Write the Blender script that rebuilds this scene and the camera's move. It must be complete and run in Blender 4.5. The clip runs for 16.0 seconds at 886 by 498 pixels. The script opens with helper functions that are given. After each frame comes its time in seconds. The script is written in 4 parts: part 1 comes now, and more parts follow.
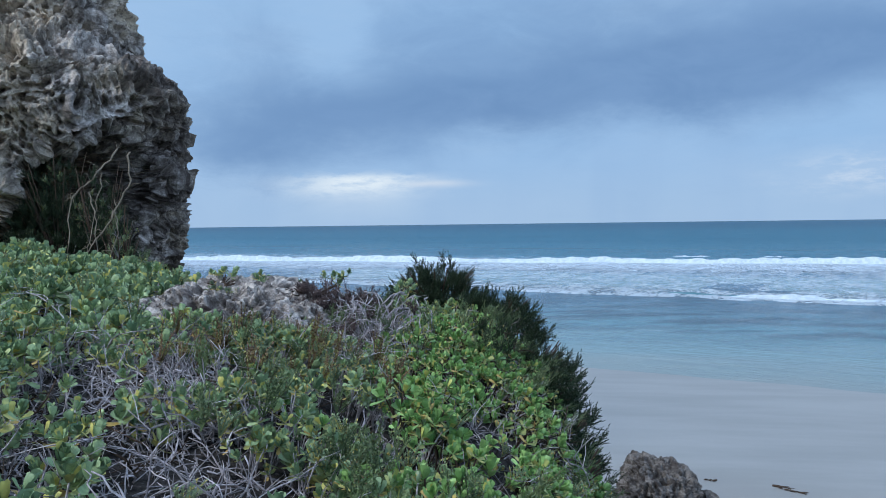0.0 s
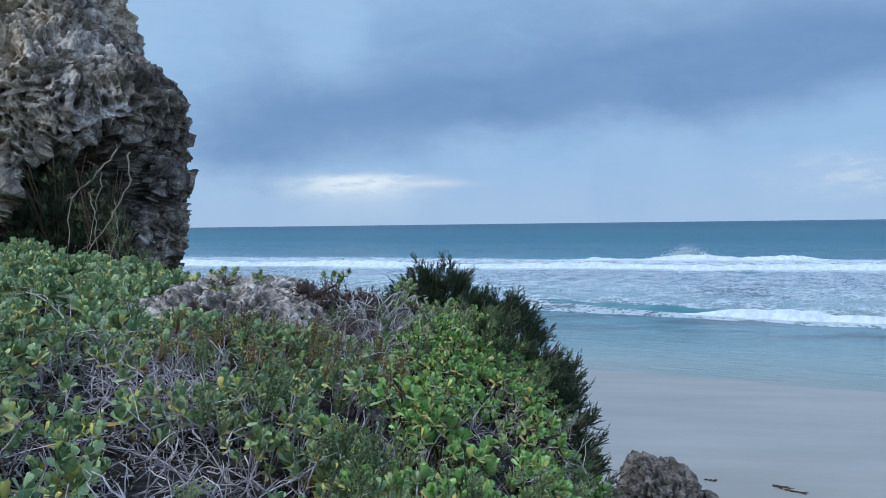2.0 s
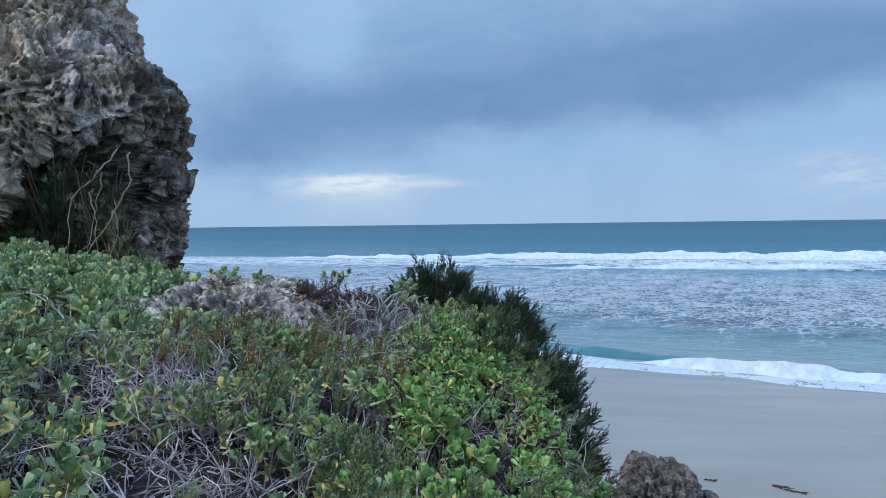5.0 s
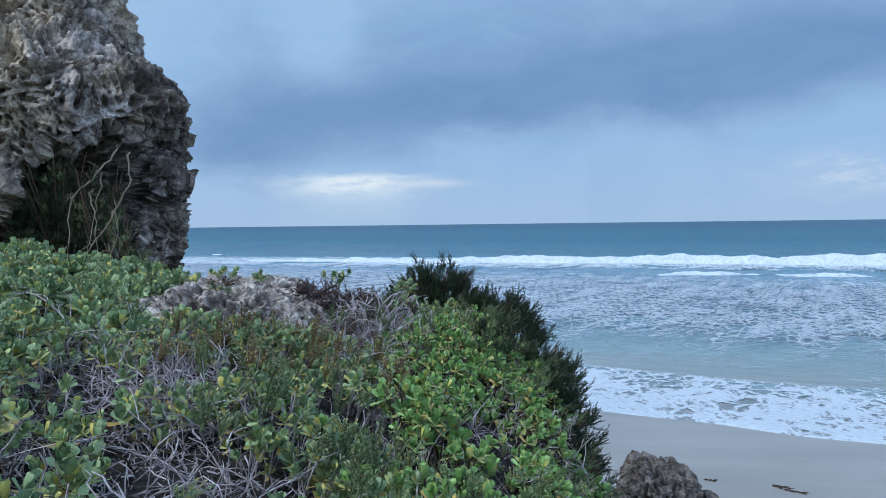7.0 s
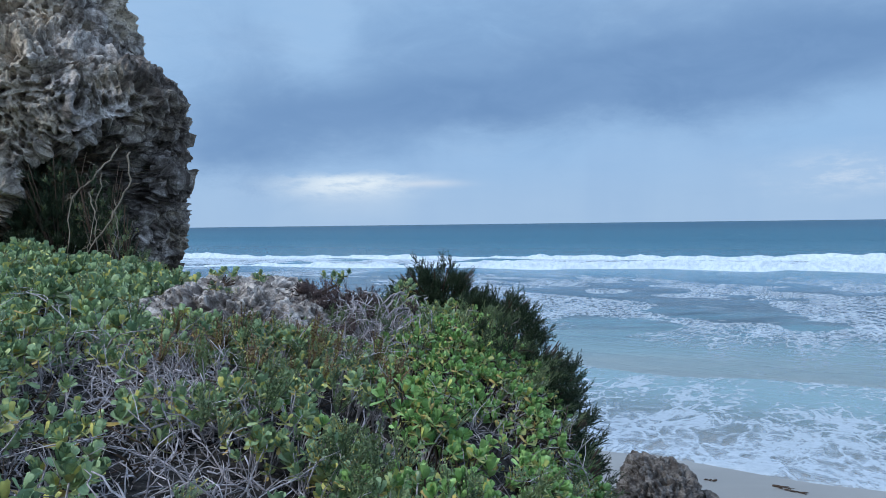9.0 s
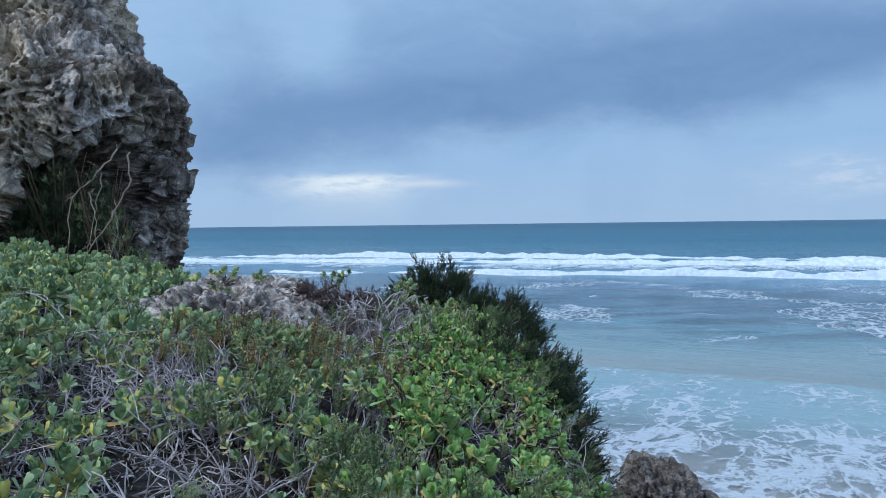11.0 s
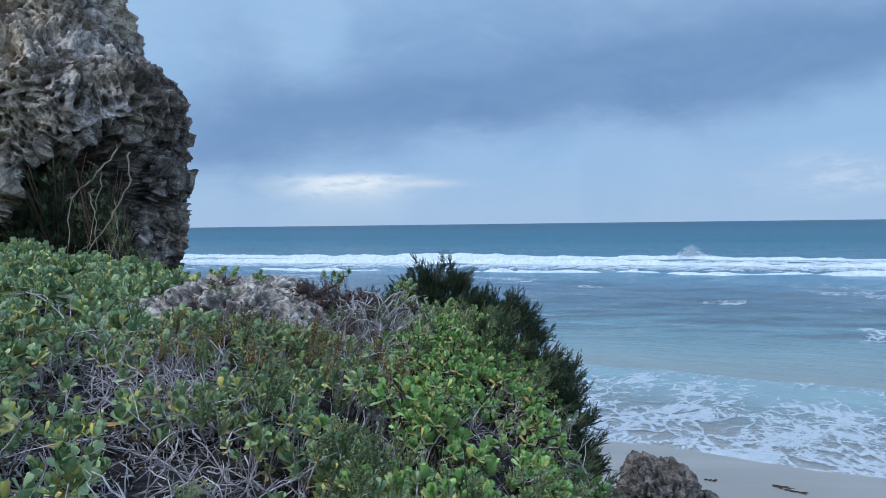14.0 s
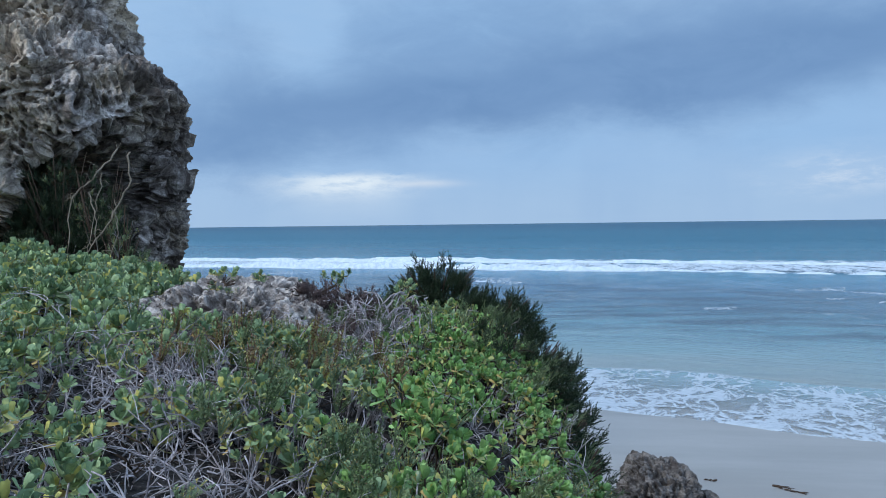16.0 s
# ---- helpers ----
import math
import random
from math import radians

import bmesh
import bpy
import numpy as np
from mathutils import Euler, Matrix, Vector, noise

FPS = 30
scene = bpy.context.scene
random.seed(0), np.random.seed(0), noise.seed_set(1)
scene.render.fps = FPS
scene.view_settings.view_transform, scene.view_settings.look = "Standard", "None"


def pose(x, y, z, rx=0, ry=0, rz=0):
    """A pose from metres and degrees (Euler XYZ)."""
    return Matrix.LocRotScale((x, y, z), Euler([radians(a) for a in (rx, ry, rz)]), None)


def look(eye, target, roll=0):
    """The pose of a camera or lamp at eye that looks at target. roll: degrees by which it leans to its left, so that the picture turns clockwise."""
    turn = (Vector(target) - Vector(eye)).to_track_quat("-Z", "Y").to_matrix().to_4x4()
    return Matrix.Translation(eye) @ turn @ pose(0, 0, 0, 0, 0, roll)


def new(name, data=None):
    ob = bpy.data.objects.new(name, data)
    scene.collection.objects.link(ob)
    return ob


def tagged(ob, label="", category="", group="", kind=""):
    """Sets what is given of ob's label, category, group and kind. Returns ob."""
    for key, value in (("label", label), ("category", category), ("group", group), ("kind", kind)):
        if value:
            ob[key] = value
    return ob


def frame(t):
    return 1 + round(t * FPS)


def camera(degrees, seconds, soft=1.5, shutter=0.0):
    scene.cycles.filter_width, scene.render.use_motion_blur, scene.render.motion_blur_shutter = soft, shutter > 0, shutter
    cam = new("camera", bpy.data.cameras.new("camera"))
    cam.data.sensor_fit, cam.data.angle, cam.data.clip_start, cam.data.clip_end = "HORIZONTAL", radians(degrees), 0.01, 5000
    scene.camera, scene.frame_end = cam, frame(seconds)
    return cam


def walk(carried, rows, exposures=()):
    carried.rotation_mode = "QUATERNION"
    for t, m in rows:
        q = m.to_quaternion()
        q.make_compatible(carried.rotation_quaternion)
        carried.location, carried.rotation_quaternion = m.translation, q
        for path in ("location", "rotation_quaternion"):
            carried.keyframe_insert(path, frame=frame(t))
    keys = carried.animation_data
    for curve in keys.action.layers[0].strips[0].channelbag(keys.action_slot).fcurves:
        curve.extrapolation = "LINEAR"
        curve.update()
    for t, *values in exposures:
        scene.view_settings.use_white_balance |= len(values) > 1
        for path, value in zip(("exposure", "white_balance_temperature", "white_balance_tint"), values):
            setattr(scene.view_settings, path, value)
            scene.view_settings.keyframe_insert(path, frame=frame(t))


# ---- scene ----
EYE = (0.0, 0.0, 3.7)
cam = camera(66, 16.0, soft=0.5)
CAM_POSE = Matrix.Translation(EYE) @ pose(0, 0, 0, 90 - 2.1, 0, 0) @ pose(0, 0, 0, 0, 0, -0.7)
walk(cam, [(0.0, CAM_POSE), (16.0, CAM_POSE)], exposures=[(0.0, 0.0), (16.0, 0.0)])

# ---------------------------------------------------------------- light
SUN_ELEVATION, SUN_AZIMUTH = 42.0, 235.0
world = bpy.data.worlds.new("overcast_sky")
scene.world = world
world.use_nodes = True
wn, wl = world.node_tree.nodes, world.node_tree.links
wn.clear()
w_out = wn.new("ShaderNodeOutputWorld")
w_bg = wn.new("ShaderNodeBackground")
w_bg.inputs["Strength"].default_value = 0.115
w_sky = wn.new("ShaderNodeTexSky")
w_sky.sky_type = "NISHITA"
w_sky.sun_disc = False
w_sky.sun_elevation = radians(SUN_ELEVATION)
w_sky.sun_rotation = radians(SUN_AZIMUTH)
w_mix = wn.new("ShaderNodeMix")
w_mix.data_type = "RGBA"
w_mix.inputs["Factor"].default_value = 0.8
w_mix.inputs["B"].default_value = (5.4, 7.8, 11.6, 1)
wl.new(w_sky.outputs[0], w_mix.inputs["A"])
wl.new(w_mix.outputs["Result"], w_bg.inputs["Color"])
wl.new(w_bg.outputs[0], w_out.inputs[0])

sun = new("sun", bpy.data.lights.new("sun", "SUN"))
sun.data.energy, sun.data.angle, sun.data.color = 1.8, radians(20), (0.94, 0.97, 0.99)
sun.matrix_world = look((-10, -7, 11), (0, 0, 0))


# ---------------------------------------------------------------- material helpers
class Nodes:
    """A small builder for node materials."""

    def __init__(self, name):
        self.mat = bpy.data.materials.new(name)
        self.mat.use_nodes = True
        self.tree = self.mat.node_tree
        self.n, self.l = self.tree.nodes, self.tree.links
        self.n.clear()
        self.out = self.n.new("ShaderNodeOutputMaterial")

    def plug(self, socket, value):
        if isinstance(value, bpy.types.NodeSocket):
            self.l.new(value, socket)
        elif isinstance(value, (tuple, list)) and len(value) == 3 and socket.type == "RGBA":
            socket.default_value = (*value, 1)
        else:
            socket.default_value = value

    def math(self, op, a, b=0.0, c=None, clamp=False):
        m = self.n.new("ShaderNodeMath")
        m.operation, m.use_clamp = op, clamp
        self.plug(m.inputs[0], a)
        self.plug(m.inputs[1], b)
        if c is not None:
            self.plug(m.inputs[2], c)
        return m.outputs[0]

    def coords(self, kind="Object"):
        return self.n.new("ShaderNodeTexCoord").outputs[kind]

    def position(self):
        return self.n.new("ShaderNodeNewGeometry").outputs["Position"]

    def island(self):
        return self.n.new("ShaderNodeNewGeometry").outputs["Random Per Island"]

    def chance(self):
        return self.n.new("ShaderNodeObjectInfo").outputs["Random"]

    def scaled(self, vec, scale, rot=(0, 0, 0)):
        m = self.n.new("ShaderNodeMapping")
        self.plug(m.inputs["Vector"], vec)
        m.inputs["Scale"].default_value = scale
        m.inputs["Rotation"].default_value = rot
        return m.outputs[0]

    def split(self, vec):
        s = self.n.new("ShaderNodeSeparateXYZ")
        self.plug(s.inputs[0], vec)
        return s.outputs

    def dot(self, vec, way):
        d = self.n.new("ShaderNodeVectorMath")
        d.operation = "DOT_PRODUCT"
        self.plug(d.inputs[0], vec)
        d.inputs[1].default_value = way
        return d.outputs["Value"]

    def noise(self, vec, scale, detail=4.0, rough=0.55, distort=0.0):
        t = self.n.new("ShaderNodeTexNoise")
        self.plug(t.inputs["Vector"], vec)
        t.inputs["Scale"].default_value = scale
        t.inputs["Detail"].default_value = detail
        t.inputs["Roughness"].default_value = rough
        t.inputs["Distortion"].default_value = distort
        return t.outputs["Fac"]

    def voronoi(self, vec, scale, feature="F1"):
        t = self.n.new("ShaderNodeTexVoronoi")
        t.feature = feature
        self.plug(t.inputs["Vector"], vec)
        t.inputs["Scale"].default_value = scale
        return t.outputs["Distance"]

    def span(self, v, a, b, lo=0.0, hi=1.0, smooth=True):
        m = self.n.new("ShaderNodeMapRange")
        m.interpolation_type = "SMOOTHSTEP" if smooth else "LINEAR"
        for i, x in enumerate((v, a, b, lo, hi)):
            self.plug(m.inputs[i], x)
        return m.outputs[0]

    def mix(self, fac, a, b, mode="MIX"):
        m = self.n.new("ShaderNodeMix")
        m.data_type, m.blend_type = "RGBA", mode
        self.plug(m.inputs["Factor"], fac)
        self.plug(m.inputs["A"], a)
        self.plug(m.inputs["B"], b)
        return m.outputs["Result"]

    def ramp(self, v, stops):
        r = self.n.new("ShaderNodeValToRGB")
        e = r.color_ramp.elements
        while len(e) < len(stops):
            e.new(0.5)
        for el, (p, c) in zip(e, stops):
            el.position, el.color = p, (*c, 1)
        self.plug(r.inputs[0], v)
        return r.outputs[0]

    def bump(self, height, strength=0.5, distance=0.01):
        b = self.n.new("ShaderNodeBump")
        b.inputs["Strength"].default_value = strength
        b.inputs["Distance"].default_value = distance
        self.plug(b.inputs["Height"], height)
        return b.outputs[0]

    def surface(self, color, rough=0.7, normal=None, **more):
        p = self.n.new("ShaderNodeBsdfPrincipled")
        self.plug(p.inputs["Base Color"], color)
        self.plug(p.inputs["Roughness"], rough)
        if normal is not None:
            self.plug(p.inputs["Normal"], normal)
        for k, v in more.items():
            self.plug(p.inputs[k.replace("_", " ")], v)
        self.l.new(p.outputs[0], self.out.inputs[0])
        return self.mat


SHORE = 28.0
SEAWARD = (math.sin(radians(SHORE)), math.cos(radians(SHORE)), 0.0)


def limestone(name, warm=0.35, dark=1.0, seaward=0.0):
    k = Nodes(name)
    c = k.coords()
    big = k.noise(c, 1.6, 3)
    mid = k.noise(c, 9, 6, 0.65)
    fine = k.noise(c, 60, 5, 0.7)
    grey = k.mix(k.span(mid, 0.36, 0.64), (0.20 * dark, 0.17 * dark, 0.155 * dark), (0.80 * dark, 0.72 * dark, 0.655 * dark))
    tan = k.mix(k.span(mid, 0.3, 0.7), (0.30 * dark, 0.24 * dark, 0.19 * dark), (0.74 * dark, 0.66 * dark, 0.55 * dark))
    col = k.mix(k.span(big, 0.62 - warm * 0.3, 0.75 - warm * 0.3), grey, tan)
    col = k.mix(k.span(fine, 0.35, 0.6, 0.35, 0.0), col, (0.07, 0.065, 0.062))
    crust = k.noise(c, 2.6, 7, 0.72)
    col = k.mix(k.span(crust, 0.52, 0.62, 0.0, 0.4), col, (0.095, 0.078, 0.066))
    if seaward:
        # tan, freshly flaked stone inland; darker brown, broken up by noise, on the seaward side
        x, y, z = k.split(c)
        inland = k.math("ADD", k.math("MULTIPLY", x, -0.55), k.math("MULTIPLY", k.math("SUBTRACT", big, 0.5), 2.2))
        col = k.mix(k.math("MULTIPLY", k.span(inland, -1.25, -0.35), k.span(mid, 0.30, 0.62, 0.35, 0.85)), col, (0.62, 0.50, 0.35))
        side_dark = k.math("ADD", k.math("MULTIPLY", x, 0.6), k.math("MULTIPLY", k.math("SUBTRACT", crust, 0.5), 3.2))
        col = k.mix(k.span(side_dark, 0.72, 1.6, 0.0, seaward), col, (0.062, 0.048, 0.040))
    # black and rusty lichen in small spots
    spots = k.noise(c, 19, 6, 0.72, 0.4)
    col = k.mix(k.span(spots, 0.38, 0.50, 0.55, 0.0), col, (0.070, 0.052, 0.045))
    pits = k.voronoi(c, 55)
    h = k.math("ADD", k.math("MULTIPLY", fine, 0.7), k.math("MULTIPLY", k.span(pits, 0.0, 0.4), 0.5))
    return k.surface(col, 0.92, k.bump(h, 0.8, 0.018), Specular_IOR_Level=0.2)


def leaf_material(name, low, high, old, old_share=0.12):
    k = Nodes(name)
    r = k.chance()
    i = k.island()
    col = k.mix(k.math("ADD", k.math("MULTIPLY", r, 0.4), k.math("MULTIPLY", k.math("POWER", i, 1.4), 0.6)), low, high)
    col = k.mix(k.span(i, 1 - old_share, 1.0 - old_share * 0.6), col, old)
    col = k.mix(k.span(k.noise(k.coords(), 90, 3), 0.35, 0.7, 0.0, 0.35), col, tuple(v * 0.55 for v in low))
    return k.surface(col, 0.45, k.bump(k.noise(k.coords(), 160, 2), 0.25, 0.002), Specular_IOR_Level=0.28,
                     Subsurface_Weight=0.0)


def bark_material(name, low, high):
    k = Nodes(name)
    f = k.noise(k.coords(), 45, 5, 0.7)
    col = k.mix(k.span(f, 0.3, 0.7), low, high)
    col = k.mix(k.math("MULTIPLY", k.island(), 0.75), col, tuple(v * 0.35 for v in low))
    return k.surface(col, 0.9, k.bump(f, 0.6, 0.004), Specular_IOR_Level=0.2)


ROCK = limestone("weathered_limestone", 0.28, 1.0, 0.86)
ROCK_PALE = limestone("pale_limestone", -0.2, 1.0)
ROCK_BEACH = limestone("grey_beach_limestone", -0.4, 0.36)
LEAF = leaf_material("succulent_leaf", (0.13, 0.225, 0.125), (0.57, 0.71, 0.36), (0.68, 0.62, 0.18), 0.16)
LEAF_BRIGHT = leaf_material("fresh_green_leaf", (0.11, 0.245, 0.075), (0.47, 0.70, 0.25), (0.54, 0.54, 0.15), 0.06)
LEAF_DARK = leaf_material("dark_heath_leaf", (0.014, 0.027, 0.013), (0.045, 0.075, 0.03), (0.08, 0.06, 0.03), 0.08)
LEAF_DULL = leaf_material("dull_olive_leaf", (0.125, 0.185, 0.115), (0.42, 0.51, 0.28), (0.56, 0.44, 0.13), 0.22)
LEAF_RUST = leaf_material("rusty_leaf", (0.13, 0.075, 0.045), (0.34, 0.21, 0.10), (0.34, 0.34, 0.11), 0.35)
LEAF_OLD = leaf_material("yellowing_leaf", (0.26, 0.29, 0.10), (0.62, 0.58, 0.20), (0.55, 0.36, 0.12), 0.2)
TWIG = bark_material("grey_dead_wood", (0.30, 0.27, 0.285), (0.78, 0.72, 0.74))
TWIG_BROWN = bark_material("brown_stem", (0.055, 0.035, 0.025), (0.15, 0.10, 0.07))
TWIG_PURPLE = bark_material("purple_brown_twig", (0.10, 0.07, 0.065), (0.26, 0.19, 0.185))
LEAF_HEATH = leaf_material("olive_heath_leaf", (0.07, 0.11, 0.055), (0.25, 0.32, 0.14), (0.16, 0.11, 0.05), 0.10)
VINE = bark_material("pale_vine_wood", (0.25, 0.20, 0.15), (0.5, 0.43, 0.34))


def soil_material():
    k = Nodes("sandy_leaf_litter")
    c = k.coords()
    f = k.noise(c, 14, 6, 0.7)
    g = k.noise(c, 90, 4, 0.7)
    col = k.mix(k.span(f, 0.35, 0.65), (0.03, 0.027, 0.025), (0.13, 0.115, 0.11))
    col = k.mix(k.span(g, 0.55, 0.75), col, (0.24, 0.22, 0.20))
    return k.surface(col, 0.95, k.bump(k.math("ADD", f, g), 1.0, 0.03), Specular_IOR_Level=0.1)


def sand_material():
    k = Nodes("pale_beach_sand")
    p = k.position()
    u = k.dot(p, SEAWARD)
    g = k.noise(p, 260, 3, 0.7)
    m = k.noise(k.scaled(p, (0.35, 1.6, 1), (0, 0, radians(SHORE))), 0.9, 5, 0.6)
    col = k.mix(k.span(m, 0.3, 0.7), (0.315, 0.305, 0.285), (0.39, 0.378, 0.355))
    col = k.mix(k.span(g, 0.35, 0.65, 0.0, 0.3), col, (0.26, 0.23, 0.20))
    rough = k.span(u, 6.5, 10.0, 0.75, 0.38)
    return k.surface(col, rough, k.bump(k.math("ADD", m, k.math("MULTIPLY", g, 0.08)), 0.10, 0.02), Specular_IOR_Level=0.4)


def water_color(k, p):
    """Colour of the sea over sand, reef and deep water."""
    u = k.dot(p, SEAWARD)
    along = k.scaled(p, (0.10, 0.32, 1), (0, 0, radians(SHORE)))
    wob = k.math("MULTIPLY", k.math("SUBTRACT", k.noise(along, 1.0, 4), 0.5), 9.0)
    q = k.span(k.math("ADD", u, wob), 15.0, 75.0, 0.0, 1.0, False)
    col = k.ramp(q, [(0.0, (0.335, 0.355, 0.34)), (0.09, (0.23, 0.34, 0.355)), (0.18, (0.145, 0.28, 0.325)),
                     (0.27, (0.085, 0.170, 0.235)), (0.42, (0.085, 0.185, 0.27)), (0.55, (0.09, 0.24, 0.34)),
                     (0.75, (0.05, 0.20, 0.275)), (1.0, (0.024, 0.15, 0.22))])
    reef = k.noise(k.scaled(p, (0.22, 0.75, 1), (0, 0, radians(SHORE))), 1.0, 5, 0.62)
    inreef = k.math("MULTIPLY", k.span(u, 20.5, 26), k.span(u, 46, 36))
    col = k.mix(k.math("MULTIPLY", k.math("MULTIPLY", k.span(reef, 0.42, 0.60), inreef), 0.8), col, (0.055, 0.085, 0.115))
    col = k.mix(k.span(u, 70, 600), col, (0.012, 0.085, 0.15))
    return u, col


def sea_material():
    k = Nodes("sea_water")
    p, c = k.position(), k.coords()
    u, col = water_color(k, p)
    far = k.noise(k.scaled(p, (0.006, 0.03, 1), (0, 0, radians(12))), 1.0, 5)
    col = k.mix(k.span(far, 0.3, 0.7, 0.0, 0.45), col, (0.02, 0.10, 0.14))
    gust = k.noise(k.scaled(c, (0.02, 0.11, 1)), 1.0, 6, 0.65)
    col = k.mix(k.math("MULTIPLY", k.span(gust, 0.5, 0.68), k.span(u, 60, 90, 0.0, 0.5)), col, (0.015, 0.085, 0.125))
    a = k.noise(k.scaled(c, (0.5, 1.5, 1)), 0.8, 5, 0.6)
    b = k.noise(k.scaled(c, (0.6, 2.2, 1)), 3.0, 4, 0.6)
    h = k.math("ADD", a, k.math("MULTIPLY", b, 0.35))
    fleck = k.noise(k.scaled(c, (0.7, 2.4, 1)), 1.0, 6, 0.68, 0.6)
    zone = k.noise(k.scaled(c, (0.06, 0.12, 1)), 1.0, 3)
    fleck = k.math("MULTIPLY", k.span(fleck, 0.58, 0.70), k.math("MULTIPLY", k.span(u, 20, 27), k.span(u, 72, 60)))
    col = k.mix(k.math("MULTIPLY", fleck, k.span(zone, 0.35, 0.65, 0.1, 0.7)), col, (0.55, 0.62, 0.66))
    caps = k.math("MULTIPLY", k.span(k.noise(k.scaled(c, (0.05, 0.16, 1)), 1.0, 7, 0.62), 0.705, 0.73), k.span(u, 75, 110))
    col = k.mix(caps, col, (0.75, 0.78, 0.8))
    return k.surface(col, k.math("ADD", k.span(u, 25, 150, 0.16, 0.36), k.span(u, 17, 21, 0.2, 0.0)), k.bump(h, 0.8, 0.25), IOR=1.33, Specular_IOR_Level=0.27)


def film_material():
    """Thin wash of water: clear at its edge, greener where it deepens."""
    k = Nodes("shallow_wash_water")
    c = k.coords()
    y = k.split(c)[1]
    w = k.noise(k.scaled(c, (0.4, 0.4, 1)), 1.0, 3)
    d = k.math("ADD", y, k.math("MULTIPLY", w, 1.5))
    col = k.ramp(k.span(d, 0.0, 10.0, 0, 1, False), [(0.0, (0.32, 0.33, 0.32)), (0.3, (0.27, 0.345, 0.35)), (0.6, (0.22, 0.36, 0.375)), (1.0, (0.22, 0.36, 0.38))])
    h = k.noise(k.scaled(c, (0.7, 1.8, 1)), 1.6, 4)
    return k.surface(col, 0.12, k.bump(h, 0.4, 0.08), IOR=1.33, Specular_IOR_Level=0.4, Alpha=k.span(d, 0.3, 6.5, 0.15, 1.0))


def foam_material(name, dense_front=True, sparse=0.0, depth=14.0, patchy=2.2, cover=0.95):
    """Lacy foam: cells of bubbles with holes, thinning out behind its leading edge."""
    k = Nodes(name)
    c = k.coords()
    y = k.split(c)[1]
    st = k.scaled(c, (1.5, 0.72, 1))
    warp = k.n.new("ShaderNodeTexNoise")
    k.plug(warp.inputs["Vector"], st)
    warp.inputs["Scale"].default_value = 0.9
    warp.inputs["Detail"].default_value = 4
    add = k.n.new("ShaderNodeVectorMath")
    add.operation = "MULTIPLY_ADD"
    k.plug(add.inputs[0], warp.outputs["Color"])
    add.inputs[1].default_value = (1.3, 1.3, 0)
    k.plug(add.inputs[2], st)
    lace = k.voronoi(add.outputs[0], 2.1, "DISTANCE_TO_EDGE")
    lace2 = k.voronoi(add.outputs[0], 6.5, "DISTANCE_TO_EDGE")
    patch = k.noise(st, 0.6, 5, 0.62)
    fine = k.noise(c, 9.0, 5, 0.7)
    body = k.math("ADD", k.span(lace, 0.26, 0.0, 0, 0.42), k.span(lace2, 0.3, 0.0, 0, 0.26))
    body = k.math("ADD", body, k.math("MULTIPLY", k.math("SUBTRACT", patch, 0.5), patchy))
    body = k.math("ADD", body, k.math("MULTIPLY", k.math("SUBTRACT", fine, 0.5), 0.8))
    if dense_front:
        body = k.math("ADD", body, k.span(y, 0.2, depth * 0.5, 0.34 - sparse, -0.06 - sparse, False))
        body = k.math("SUBTRACT", body, k.span(y, depth * 0.5, depth, 0.0, 0.5))
    else:
        ends = k.math("MULTIPLY", k.span(y, 0.0, depth * 0.25), k.span(y, depth, depth * 0.7))
        body = k.math("SUBTRACT", body, k.math("SUBTRACT", 0.35 + sparse, k.math("MULTIPLY", ends, 0.35)))
    alpha = k.span(body, 0.18, 0.75, 0.0, 0.74 if sparse > 0 else cover)
    col = k.mix(k.span(fine, 0.3, 0.7), (0.53, 0.61, 0.67), (0.69, 0.76, 0.82))
    return k.surface(col, 0.8, k.bump(fine, 0.5, 0.04), Alpha=alpha, Specular_IOR_Level=0.2)


def crest_material():
    k = Nodes("tumbling_foam")
    c = k.coords()
    f = k.noise(c, 3.0, 6, 0.7)
    col = k.mix(k.span(f, 0.3, 0.65), (0.47, 0.56, 0.63), (0.72, 0.79, 0.85))
    return k.surface(col, 0.85, k.bump(f, 0.8, 0.12), Specular_IOR_Level=0.15)


def swell_material():
    k = Nodes("wave_water")
    c = k.coords()
    f = k.noise(k.scaled(c, (0.4, 2, 2)), 1.4, 5)
    col = k.mix(k.span(f, 0.3, 0.7), (0.06, 0.175, 0.215), (0.11, 0.255, 0.29))
    return k.surface(col, 0.2, k.bump(f, 0.4, 0.1), IOR=1.33, Specular_IOR_Level=0.3)


SOIL, SAND, SEA, FILM = soil_material(), sand_material(), sea_material(), film_material()
FOAM_WASH = foam_material("wash_foam", True, 0.12, 14.0)
FOAM_HEAD = foam_material("fresh_wash_foam", True, -0.10, 11.0, 2.0, 0.9)
FOAM_SURF = foam_material("surf_foam", False, -0.28, 16.0)
FOAM_DENSE = foam_material("streaked_foam", False, -0.03, 36.0, 1.2, 0.6)
FOAM_DRIFT = foam_material("drifting_foam_lace", False, 0.02, 30.0, 1.1)
CREST, SWELL = crest_material(), swell_material()


# ---------------------------------------------------------------- mesh helpers
def mesh_of(name, verts, faces, material, smooth=True):
    me = bpy.data.meshes.new(name)
    me.from_pydata(np.asarray(verts).tolist(), [], np.asarray(faces).tolist() if isinstance(faces, np.ndarray) else faces)
    me.materials.append(material)
    if smooth:
        me.polygons.foreach_set("use_smooth", [True] * len(me.polygons))
    me.update()
    return me


